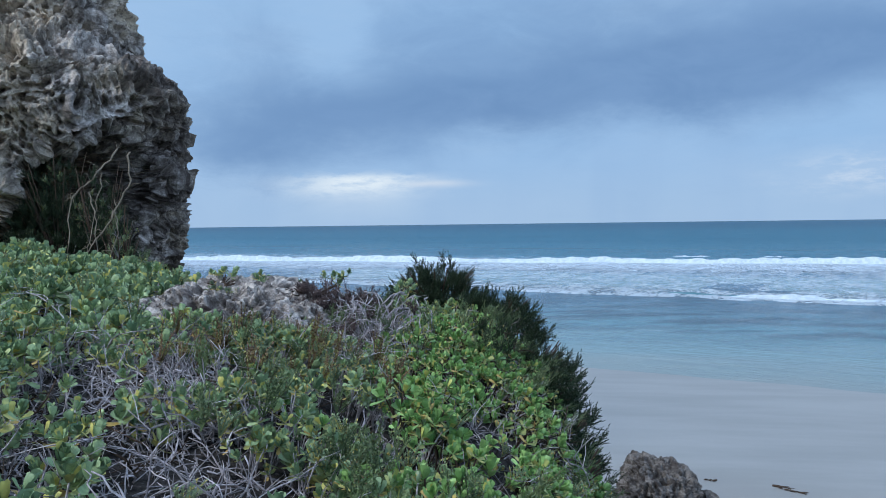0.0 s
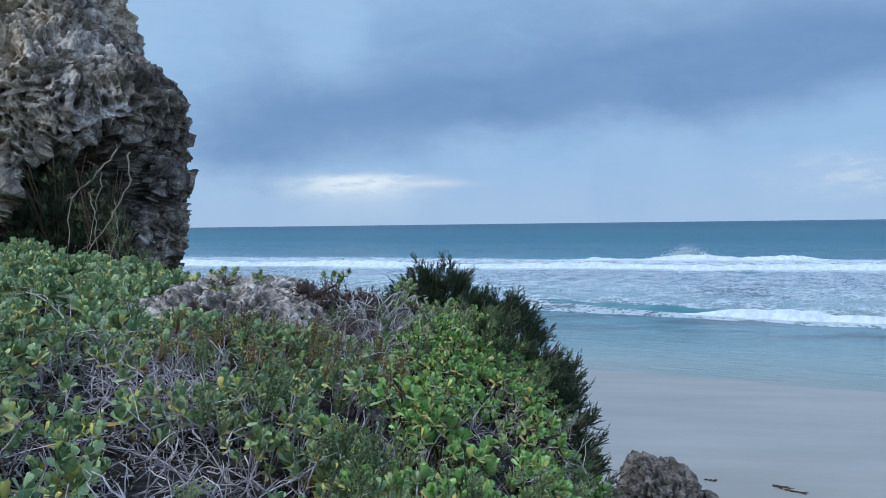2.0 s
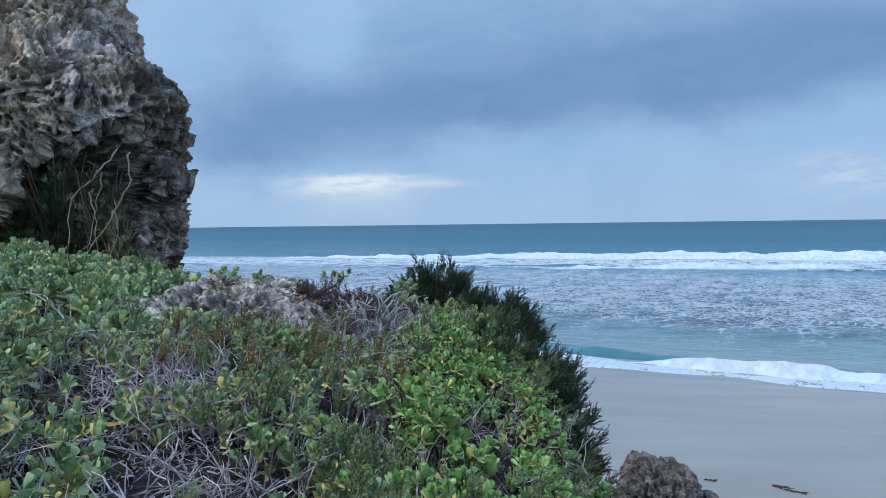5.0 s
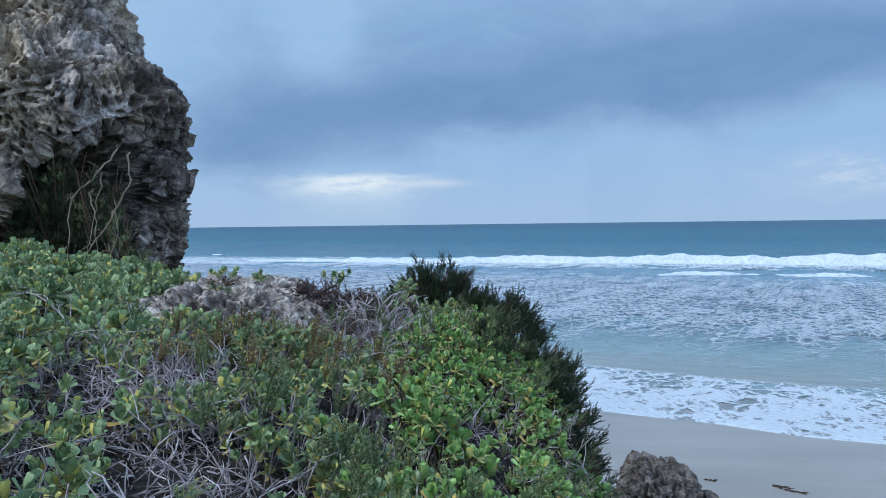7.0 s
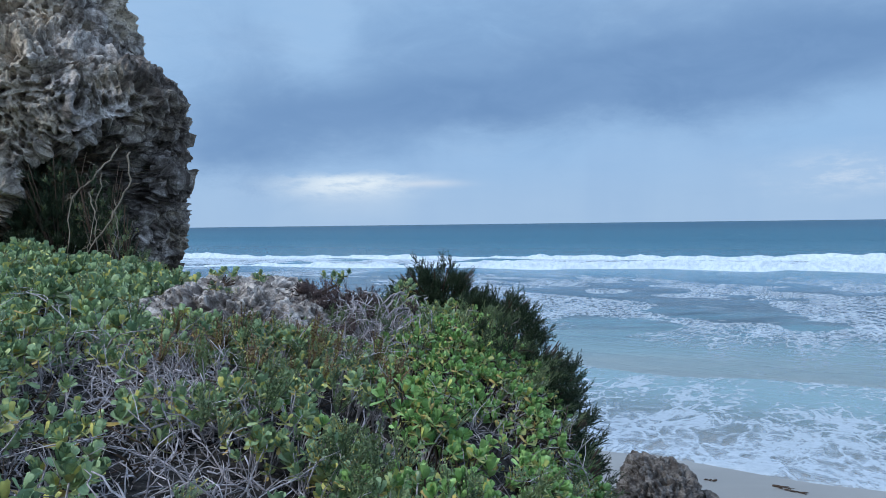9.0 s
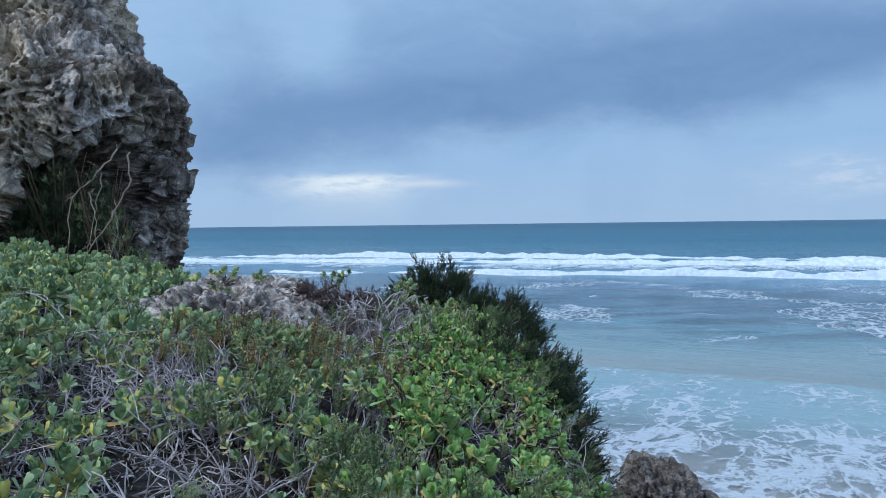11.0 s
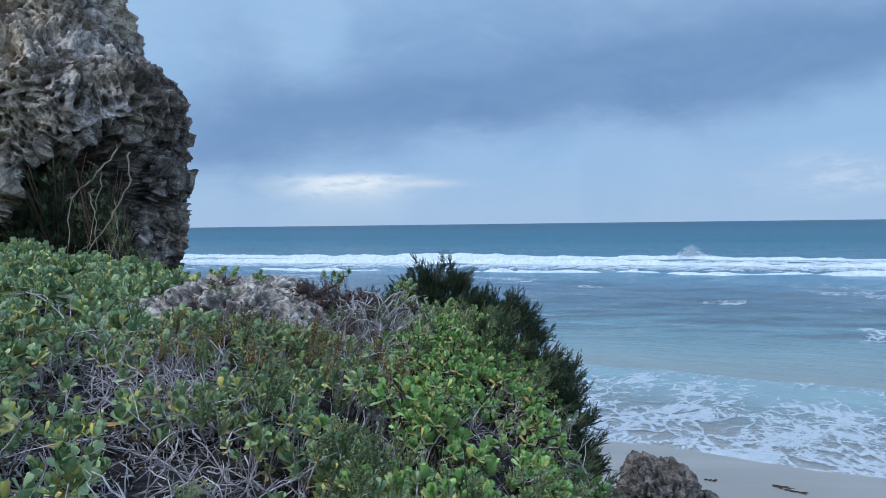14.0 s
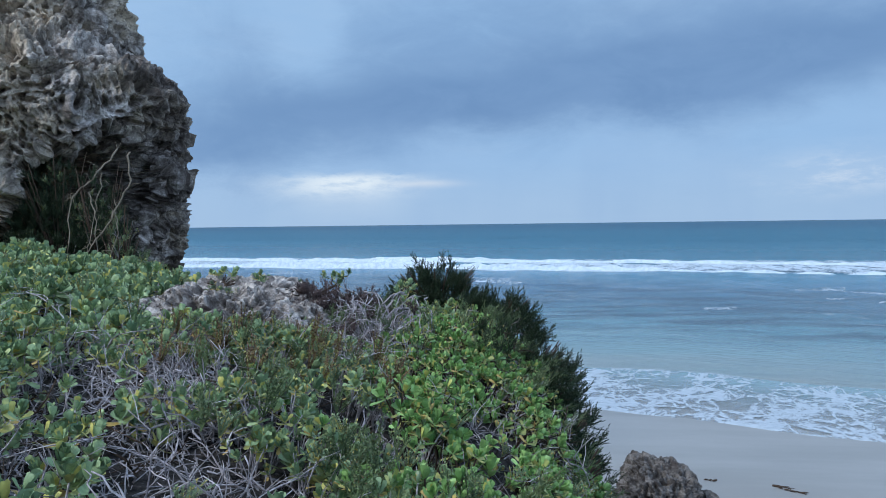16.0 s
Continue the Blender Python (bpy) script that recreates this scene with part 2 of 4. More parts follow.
def part(name, me, parent=None, m=None, label=""):
    ob = new(name, me)
    if parent is not None:
        ob.parent = parent
    if m is not None:
        ob.matrix_basis = m
    if label:
        ob["label"] = label
    return ob


def grid_faces(nx, ny, wrap=False):
    i, j = np.meshgrid(np.arange(nx if wrap else nx - 1), np.arange(ny - 1), indexing="xy")
    a = j * nx + i
    b = j * nx + (i + 1) % nx
    return np.stack([a, b, b + nx, a + nx], -1).reshape(-1, 4)


def sheet(name, xs, ys, height, material):
    x, y = np.meshgrid(xs, ys, indexing="xy")
    v = np.stack([x, y, height(x, y)], -1).reshape(-1, 3)
    return mesh_of(name, v, grid_faces(len(xs), len(ys)), material)


def spread(a, b, n, power):
    """n places from a to b, closest together at zero."""
    t = np.linspace(-1, 1, n)
    s = np.sign(t) * np.abs(t) ** power
    return np.where(s < 0, -s * a, s * b)


def waves(x, y, seed, n=9, lo=0.4, hi=3.0):
    r = np.random.RandomState(seed)
    z = np.zeros_like(x)
    for i in range(n):
        f = lo * (hi / lo) ** (i / (n - 1))
        w = r.uniform(0, 2 * math.pi)
        z += np.sin(f * (x * math.cos(w) + y * math.sin(w)) + r.uniform(0, 6.28)) / (1 + i * 0.35)
    return z / 3.0


def tube(verts, faces, pts, r0, r1, sides=4):
    """A tapering stem along pts, added to verts and faces."""
    n = len(pts)
    base = len(verts)
    for i, p in enumerate(pts):
        d = (pts[min(i + 1, n - 1)] - pts[max(i - 1, 0)]).normalized()
        a = d.orthogonal().normalized()
        b = d.cross(a)
        r = r0 + (r1 - r0) * i / (n - 1)
        for s in range(sides):
            w = 2 * math.pi * s / sides
            verts.append(p + a * (r * math.cos(w)) + b * (r * math.sin(w)))
    for i in range(n - 1):
        for s in range(sides):
            q, t = base + i * sides, (s + 1) % sides
            faces.append((q + s, q + t, q + sides + t, q + sides + s))
    faces.append(tuple(base + (n - 1) * sides + s for s in range(sides)))


# ---------------------------------------------------------------- sky
def sky_coords(k):
    x, y, z = k.split(k.coords())
    az = k.math("ARCTAN2", x, y)
    el = k.math("DIVIDE", z, 4400.0)
    return az, el


def blob(k, az, el, cx, cy, rx, ry):
    a = k.math("DIVIDE", k.math("SUBTRACT", az, cx), rx)
    b = k.math("DIVIDE", k.math("SUBTRACT", el, cy), ry)
    d = k.math("ADD", k.math("MULTIPLY", a, a), k.math("MULTIPLY", b, b))
    return k.math("POWER", 2.718, k.math("MULTIPLY", d, -1.0))


def emit(k, color, alpha=None):
    e = k.n.new("ShaderNodeEmission")
    k.plug(e.inputs[0], color)
    if alpha is None:
        k.l.new(e.outputs[0], k.out.inputs[0])
        return k.mat
    t = k.n.new("ShaderNodeBsdfTransparent")
    m = k.n.new("ShaderNodeMixShader")
    k.plug(m.inputs[0], alpha)
    k.l.new(t.outputs[0], m.inputs[1])
    k.l.new(e.outputs[0], m.inputs[2])
    k.l.new(m.outputs[0], k.out.inputs[0])
    return k.mat


def far_sky_material():
    k = Nodes("pale_horizon_sky")
    az, el = sky_coords(k)
    c = k.coords()
    n = k.noise(k.scaled(c, (0.0006, 0.0006, 0.0022)), 1.0, 5, 0.6)
    w = k.math("MULTIPLY", k.math("SUBTRACT", n, 0.5), 0.06)
    az2, el2 = k.math("ADD", az, w), k.math("ADD", el, k.math("MULTIPLY", w, 0.5))
    col = k.mix(k.span(el, 0.0, 0.12), (0.36, 0.53, 0.76), (0.31, 0.51, 0.79))
    col = k.mix(k.span(n, 0.3, 0.7, 0, 0.35), col, (0.40, 0.57, 0.80))
    shaft = k.noise(k.scaled(c, (0.0024, 0.0024, 0.0004)), 1.0, 3, 0.5)
    col = k.mix(k.math("MULTIPLY", k.span(shaft, 0.40, 0.68), k.span(el, 0.24, 0.10, 0.0, 0.32)), col, (0.30, 0.47, 0.73))
    wisp = k.noise(k.scaled(c, (0.0035, 0.0035, 0.012)), 1.0, 7, 0.66)
    fine = k.math("MULTIPLY", k.span(wisp, 0.34, 0.58, 0.35, 1.0), k.span(k.math("ADD", el, k.math("MULTIPLY", k.math("SUBTRACT", wisp, 0.5), 0.035)), 0.079, 0.070))
    col = k.mix(k.math("MULTIPLY", blob(k, az2, el2, -0.12, 0.034, 0.08, 0.028), 0.4), col, (0.55, 0.69, 0.86))
    col = k.mix(k.math("MULTIPLY", blob(k, az2, el2, -0.125, 0.060, 0.085, 0.019), fine), col, (0.77, 0.87, 0.95))
    col = k.mix(k.math("MULTIPLY", blob(k, az2, el2, -0.02, 0.056, 0.05, 0.005), 0.6), col, (0.66, 0.74, 0.85))
    col = k.mix(k.math("MULTIPLY", blob(k, az2, el2, 0.56, 0.06, 0.08, 0.022), k.span(wisp, 0.38, 0.62, 0.2, 1.0)), col, (0.58, 0.70, 0.86))
    return emit(k, col)


def cloud_material():
    k = Nodes("dark_rain_cloud")
    az, el = sky_coords(k)
    c = k.coords()
    n = k.noise(k.scaled(c, (0.0007, 0.0007, 0.0013)), 1.0, 8, 0.62)
    f = k.noise(k.scaled(c, (0.0016, 0.0016, 0.0038)), 1.0, 7, 0.62, 0.5)
    w = k.math("MULTIPLY", k.math("SUBTRACT", n, 0.5), 0.22)
    az2, el2 = k.math("ADD", az, w), k.math("ADD", el, k.math("MULTIPLY", w, 0.6))
    dark = k.math("MULTIPLY", blob(k, az2, el2, 0.18, 0.26, 0.66, 0.12), 0.6)
    for cx, cy, rx, ry, s in ((-0.21, 0.140, 0.20, 0.065, 0.75), (0.06, 0.175, 0.16, 0.05, 0.6), (0.36, 0.195, 0.20, 0.045, 0.75),
                              (0.60, 0.235, 0.16, 0.06, 0.5), (-0.15, 0.30, 0.06, 0.09, -0.5), (-0.40, 0.30, 0.10, 0.15, -0.3)):
        dark = k.math("ADD", dark, k.math("MULTIPLY", blob(k, az2, el2, cx, cy, rx, ry), s))
    dark = k.math("ADD", dark, k.math("MULTIPLY", k.math("SUBTRACT", f, 0.5), 0.75))
    high = k.span(el2, 0.34, 0.6, 0.0, 0.5)
    alpha = k.math("MAXIMUM", k.span(dark, 0.05, 1.0, 0.0, 0.92), high)
    col = k.mix(k.span(f, 0.3, 0.7), (0.145, 0.275, 0.51), (0.175, 0.315, 0.56))
    return emit(k, col, alpha)


def sky_arc(name, radius, material, low):
    ang = np.radians(np.linspace(-75, 75, 61))
    zs = np.linspace(low, 3600, 14)
    a, z = np.meshgrid(ang, zs, indexing="xy")
    v = np.stack([np.sin(a) * radius, np.cos(a) * radius, z], -1).reshape(-1, 3)
    return new(name, mesh_of(name, v, grid_faces(61, 14), material))


sky_far = tagged(sky_arc("backdrop_sky", 4400, far_sky_material(), -300), "pale blue overcast sky above the sea horizon", "sky", kind="structure")
sky_cloud = tagged(sky_arc("backdrop_cloud", 4380, cloud_material(), 20), "dark grey-blue rain cloud bank drifting over the sea", "cloud", kind="structure")


# ---------------------------------------------------------------- beach and sea
BEACH_SLOPE, WATERLINE = 0.07, 17.0


def sand_height(x, y):
    z = BEACH_SLOPE * (WATERLINE - y)
    z = np.where(y > WATERLINE, np.maximum(-5.0, -0.095 * (y - WATERLINE)), z)
    z = np.minimum(z, 1.6)
    return z + 0.005 * waves(x, y, 5, 9, 0.15, 1.4) * np.clip((22 - y) / 6, 0, 1)


turn = pose(0, 0, 0, 0, 0, -SHORE)
ground = new("ground", sheet("ground", spread(-5200, 5200, 201, 3.2), np.concatenate([np.linspace(-4900, -80, 12), np.linspace(-60, 0, 10), np.linspace(0.5, 40, 120), np.linspace(45, 300, 20), np.linspace(400, 4900, 10)]), sand_height, SAND))
ground.matrix_world = turn
tagged(ground, "smooth wet pale sand beach sloping into the sea", "beach", kind="structure")


def sea_height(x, y):
    far = np.clip(np.abs(y) / 60, 0, 1)
    return (0.022 + 0.10 * far) * waves(x, y, 9, 11, 0.35, 3.2) * np.clip(1.4 - np.abs(y) / 400, 0, 1)


sea = new("water", sheet("water", spread(-5400, 5400, 301, 2.6), np.concatenate([np.linspace(2, 80, 190), 80 + 5200 * np.linspace(0.006, 1, 90) ** 2.2]), sea_height, SEA))
sea.matrix_world = turn
tagged(sea, "choppy teal sea, pale over sand and dark over reef", "sea", kind="structure")


# ---------------------------------------------------------------- waves and foam
def ridge(name, length, height, width, seed, lumps, material, cover=None, step=0.28, bend=0.0):
    """A wave's back and face along x; it leans towards -y. cover: share of its length that is full height."""
    nx, ny = int(length / step), 22
    xs = np.linspace(-length / 2, length / 2, nx)
    t = np.linspace(0, 1, ny)
    y0 = np.where(t < 0.35, -width * 0.35 * (1 - (t / 0.35)), width * (t - 0.35) / 0.65)
    prof = np.where(t < 0.35, (t / 0.35) ** 1.6, np.cos((t - 0.35) / 0.65 * math.pi / 2) ** 1.7)
    x, y = np.meshgrid(xs, y0, indexing="xy")
    z = np.repeat(prof[:, None], nx, 1)
    r = np.random.RandomState(seed)
    env = np.clip(0.64 + 0.8 * waves(xs, xs * 0, seed, 12, 0.05, 2.6), 0.14, 1.7)
    if cover is not None:
        for a, b, soft in cover:
            env = env * np.clip((xs - a) / soft, 0, 1) * np.clip((b - xs) / soft, 0, 1)
    env = np.clip(env, 0.0, 1.6)
    z = z * env[None, :] * height
    y = y + 0.8 * width * waves(xs, xs * 0, seed + 1, 6, 0.03, 0.5)[None, :]
    y = y + bend * np.clip(-12 - xs, 0, 40)[None, :] ** 2
    v = np.stack([x, y, z], -1).reshape(-1, 3)
    if lumps:
        e = np.repeat(env[None, :], ny, 0).reshape(-1)
        pr = np.repeat(prof[:, None], nx, 1).reshape(-1)
        for i in range(len(v)):
            p = Vector(v[i])
            q = 0.5 + 0.5 * noise.fractal(p * (1.1 / height ** 0.5) + Vector((seed, 0, 0)), 0.9, 2.1, 5)
            v[i, 2] += (q - 0.5) * lumps * pr[i] * min(1, e[i] * 2) 
            v[i, 1] -= (q - 0.5) * lumps * 1.5 * pr[i]
    v[:, 2] -= 0.06
    return mesh_of(name, v, grid_faces(nx, ny), material)


def breaking_wave(length, height, width, seed, cover, label, swell_cover=None, bend=0.0):
    wave = new("breaking_wave")
    tagged(wave, label, "wave", group="waves rolling ashore")
    part("swell", ridge("swell", length, height * 0.72, width * 1.3, seed, 0, SWELL, swell_cover, 0.5, bend), wave, pose(0, width * 0.25, 0), "smooth blue-green wave back")
    part("foam_crest", ridge("foam_crest", length, height, width, seed, height * 0.38, CREST, cover, 0.28, bend), wave, label="tumbling white foam crest")
    return wave


def scalloped(name, length, depth, seed, material, z, nx=300, ny=50):
    """A sheet on the water with an uneven, scalloped leading edge at y = 0."""
    xs = np.linspace(-length / 2, length / 2, nx)
    t = np.linspace(0, 1, ny) ** 1.5
    edge = 0.45 * waves(xs, xs * 0, seed, 9, 0.2, 2.6) + 0.5 * waves(xs, xs * 0, seed + 3, 4, 0.06, 0.2)
    x, tt = np.meshgrid(xs, t, indexing="xy")
    y = edge[None, :] * (1 - tt) + tt * depth
    zz = z - 0.07 * np.exp(-tt * depth / 0.12) + 0.005 * waves(x, y, seed + 5, 8, 0.6, 4) * np.clip(tt * 6, 0, 1)
    return mesh_of(name, np.stack([x, y, zz], -1).reshape(-1, 3), grid_faces(nx, ny), material)


wash = tagged(new("wash"), "thin wash of water edged with lacy white foam on sand", "wave", group="waves rolling ashore")
part("water_film", scalloped("water_film", 90, 14, 31, FILM, 0.0), wash, label="clear shallow greenish water")
part("foam", scalloped("foam", 90, 14, 31, FOAM_WASH, 0.007), wash, label="lacy white bubbling foam")
foam_head = part("foam_head", scalloped("foam_head", 90, 11, 31, FOAM_HEAD, 0.014), wash, label="dense fresh white foam")
surf_foam = tagged(new("surf_foam", scalloped("surf_foam", 240, 16, 53, FOAM_SURF, 0.0, 300, 50)), "broad band of white foam left by breaking surf", "foam", kind="stuff")
dense_drift = tagged(new("drifting_foam", scalloped("drifting_foam", 180, 36, 59, FOAM_DENSE, 0.0, 240, 90)), "dense streaked white foam behind the shore wave", "foam", kind="stuff")
drift = tagged(new("drifting_foam", scalloped("drifting_foam", 150, 30, 47, FOAM_DRIFT, 0.0, 200, 80)), "sparse streaks of white foam drifting over reef water", "foam", kind="stuff")
shore_wave = breaking_wave(80, 0.6, 1.7, 61, [(-18, 44, 4)], "low shore wave with a white tumbling front", [(-30, 44, 10)], 0.018)
WAVES = [breaking_wave(210, 0.65, 2.6, 71, None, "long line of white surf on the reef edge"),
         breaking_wave(120, 1.05, 2.8, 83, [(-26, 60, 10)], "high breaking wave with spray along its crest", [(-34, 60, 14)]),
         breaking_wave(210, 0.76, 2.2, 97, None, "long even breaking wave on the reef edge"),
         breaking_wave(210, 0.72, 2.2, 103, None, "long breaking wave with an uneven white crest"),
         breaking_wave(210, 0.72, 2.4, 113, [(-80, 100, 20)], "breaking wave running along the reef"),
         breaking_wave(210, 0.66, 2.4, 127, [(-90, 60, 30)], "low spilling wave on the reef")]


# ---------------------------------------------------------------- bank above the beach
EDGE_Y = [-6, 0.5, 1.5, 2.2, 3.0, 3.8, 4.5, 5.0, 5.5, 6.5, 9]
EDGE_X = [0.20, 0.25, 0.31, 0.36, 0.42, 0.46, 0.46, 0.32, -0.3, -1.5, -2.0]


def bank_height(x, y):
    """Height of the scrub-covered bank, which falls to the beach on its sea side."""
    x, y = np.asarray(x, float), np.asarray(y, float)
    top = EYE[2] - 0.70 + 0.02 * (y - 1.5) - 0.14 * x - 0.05 * np.clip(-x - 2.2, 0, 4) * np.clip(y - 2.5, 0, 1)
    top = top - 0.10 * np.exp(-((x + 1.35) / 1.1) ** 2 - ((y - 5.0) / 0.9) ** 2)
    top = top + 0.045 * waves(x, y, 3, 10, 1.2, 7.0) + 0.012 * waves(x, y, 4, 8, 8, 26)
    over = x - np.interp(y, EDGE_Y, EDGE_X)
    drop = 2.3 * 0.12 * np.logaddexp(0, over / 0.12)
    back = y - (5.35 + 0.06 * waves(x, y * 0, 8, 6, 0.8, 4) - 0.12 * (x + 0.8) * (x < -0.8))
    drop = drop + 1.3 * 0.2 * np.logaddexp(0, back / 0.2)
    # unseen rise behind the camera, added to hold back sky light from the front
    top = top + 0.55 * 0.5 * np.logaddexp(0, (-2.2 - y) / 0.5)
    return np.maximum(top - drop, -0.4)


bank = new("bank", sheet("bank", np.concatenate([np.linspace(-9, -3.6, 40), np.linspace(-3.5, 3.0, 190)]), np.concatenate([np.linspace(-9, 0.4, 40), np.linspace(0.5, 9, 230)]), bank_height, SOIL))
tagged(bank, "sandy bank covered with low coastal scrub", "ground", kind="structure")


# ---------------------------------------------------------------- limestone
def pocket(w, size, share):
    """1 inside the hollows that some of the cells hold, 0 outside."""
    d, at = noise.voronoi(w * size)
    chance = abs(math.sin(at[0].x * 12.9 + at[0].y * 78.2 + at[0].z * 37.7) * 437.5) % 1.0
    t = min(1.0, max(0.0, (0.56 - d[0]) / 0.34))
    return t * t * (3 - 2 * t) if chance < share else 0.0


def pitted(p, depth):
    """Sharp weathered relief: knobs, ridges and deep round pockets."""
    w = p + Vector((noise.noise(p * 3.0), noise.noise(p * 3.0 + Vector((9, 0, 0))), noise.noise(p * 3.0 + Vector((0, 9, 0))))) * 0.14
    d1 = noise.voronoi(w * 3.6)[0][0]
    d2 = noise.voronoi(w * 11.0)[0][0]
    f = noise.fractal(p * 9.0, 0.8, 2.1, 3)
    return depth * (0.42 * (d1 - 0.4) + 0.34 * (d2 - 0.4) - 0.62 * pocket(w, 6.0, 0.42) - 0.42 * pocket(w, 12.5, 0.5) - 0.20 * pocket(w, 24.0, 0.55) + 0.30 + 0.27 * f)


def cliff_rock():
    """Overhanging limestone stack with a hollow at its foot."""
    cx, cy = -5.0, 7.3
    zs = np.linspace(2.7, 7.3, 420)
    reach = np.interp(zs, [2.7, 3.0, 3.3, 3.5, 3.7, 3.88, 4.03, 4.2, 4.4, 4.55, 4.68, 4.85, 5.0, 5.15, 5.27, 5.37, 5.47, 5.57, 5.72, 5.87, 6.1, 6.6, 7.0, 7.3],
                      [1.9, 1.931, 1.905, 1.942, 1.976, 1.978, 1.996, 2.166, 2.051, 2.044, 2.152, 2.166, 2.148, 2.092, 2.018, 1.824, 1.587, 1.493, 1.613, 1.544, 1.428, 1.25, 0.8, 0.2])
    smooth = np.interp(zs, [2.7, 3.3, 3.7, 4.2, 5.0, 5.3, 5.6, 6.1, 6.6, 7.0, 7.3], [1.9, 1.93, 1.97, 2.08, 2.1, 1.95, 1.66, 1.44, 1.25, 0.8, 0.2])
    ang = np.concatenate([np.linspace(-200, -78, 40), np.linspace(-77.6, 14, 520), np.linspace(20, 156, 20)])
    verts = np.zeros((len(zs), len(ang), 3))
    relief = np.zeros((len(zs), len(ang)))
    for i, z in enumerate(zs):
        for j, a in enumerate(ang):
            c, s = math.cos(radians(a)), math.sin(radians(a))
            k = (abs(c) ** 2.6 + abs(s) ** 2.6) ** (-1 / 2.6)
            seaward = min(1.0, max(0.0, (a + 38) / 24.0))
            q = (smooth[i] + (reach[i] - smooth[i]) * seaward) * k
            # the hollow at its foot
            ha = (a + 37 - 9 * (z - 3.9)) / 22.0
            e = ha * ha + ((z - 3.45) / 1.18) ** 2
            e += 0.45 * noise.noise(Vector((a * 0.09, 3.0, z * 3.2))) + 0.2 * noise.noise(Vector((a * 0.25, 8.0, z * 8.0)))
            f = min(1.0, max(0.0, (1.2 - e) / 0.4))
            f = f * f * (3 - 2 * f)
            x, y = cx + (q - 1.6 * f) * c, cy + (q * 0.72 - 1.6 * f) * s
            p = Vector((x, y, z))
            big = noise.noise(p * 0.9) * 0.14 + noise.noise(p * 2.3 + Vector((7, 0, 0))) * 0.12
            verts[i, j] = (x + big * c, y + big * s, z)
            relief[i, j] = 0.24 * (1 - 0.7 * f)
    # relief stands out along the surface's own direction
    across = np.roll(verts, -1, 1) - np.roll(verts, 1, 1)
    upward = np.gradient(verts, axis=0)
    out = np.cross(across, upward)
    out /= np.maximum(np.linalg.norm(out, axis=2, keepdims=True), 1e-9)
    for i in range(len(zs)):
        for j in range(len(ang)):
            verts[i, j] += out[i, j] * pitted(Vector(verts[i, j]), relief[i, j])
    n = len(ang)
    crag = new("limestone_crag")
    crag.location = (cx, cy, 2.7)
    verts -= np.array((cx, cy, 2.7))
    cut = int(np.searchsorted(zs, 4.45))
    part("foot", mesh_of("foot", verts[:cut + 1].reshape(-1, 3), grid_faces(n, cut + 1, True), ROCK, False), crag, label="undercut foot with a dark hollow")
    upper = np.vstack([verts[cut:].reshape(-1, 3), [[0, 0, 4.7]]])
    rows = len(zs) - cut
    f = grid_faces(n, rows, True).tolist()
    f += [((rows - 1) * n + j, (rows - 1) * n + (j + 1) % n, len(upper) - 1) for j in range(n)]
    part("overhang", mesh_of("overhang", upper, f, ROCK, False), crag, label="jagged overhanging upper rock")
    return crag


tagged(cliff_rock(), "tall pitted grey limestone crag with a dark hollow at its foot", "rock")


def boulder(name, centre, radii, seed, depth, material, rings=70, label="", lump=0.25, ledge=None, grain=1.1):
    """A weathered boulder: a flattened ball with pits and ledges."""
    v = []
    n = rings * 2
    for i in range(rings + 1):
        th = math.pi * i / rings
        for j in range(n):
            ph = 2 * math.pi * j / n
            d = Vector((math.sin(th) * math.cos(ph), math.sin(th) * math.sin(ph), math.cos(th)))
            b = Vector([math.copysign(abs(w) ** 0.8, w) * r for w, r in zip(d, radii)])
            if ledge:
                b.z = min(b.z, ledge[0] + ledge[1] * b.x + 0.1 * (b.z - ledge[0]))
            p = b + Vector((seed * 3.1, seed, 0))
            k = pitted(p * grain, depth) + noise.noise(p * 2.2) * lump * radii[2]
            v.append(b + d * k)
    ob = new(name, mesh_of(name, [tuple(p) for p in v], grid_faces(n, rings + 1, True), material, False))
    ob.location = centre
    return tagged(ob, label, "rock")


boulder("beach_boulder", (2.22, 7.0, 0.67), (0.38, 0.40, 0.62), 2, 0.15, ROCK_BEACH, 110, "rough dark grey limestone boulder standing on beach sand", 0.12, (0.44, -0.25), 1.5)
boulder("beach_boulder", (2.69, 6.95, 0.70), (0.13, 0.17, 0.15), 4, 0.08, ROCK_BEACH, 50, "small rough dark grey limestone boulder on beach sand", 0.25)
boulder("limestone_outcrop", (-1.22, 3.92, 3.13), (0.42, 0.52, 0.20), 5, 0.14, ROCK_PALE, 150, "bare pale limestone outcrop breaking through the scrub", 0.5, None, 1.8)
boulder("limestone_outcrop", (-1.50, 3.70, 3.17), (0.22, 0.33, 0.15), 9, 0.08, ROCK_PALE, 70, "small bare pale limestone outcrop among shrubs", 0.4, None, 1.8)
boulder("limestone_outcrop", (-0.87, 3.85, 3.13), (0.26, 0.32, 0.17), 12, 0.08, ROCK_PALE, 70, "small bare pale limestone outcrop among shrubs", 0.4, None, 1.8)


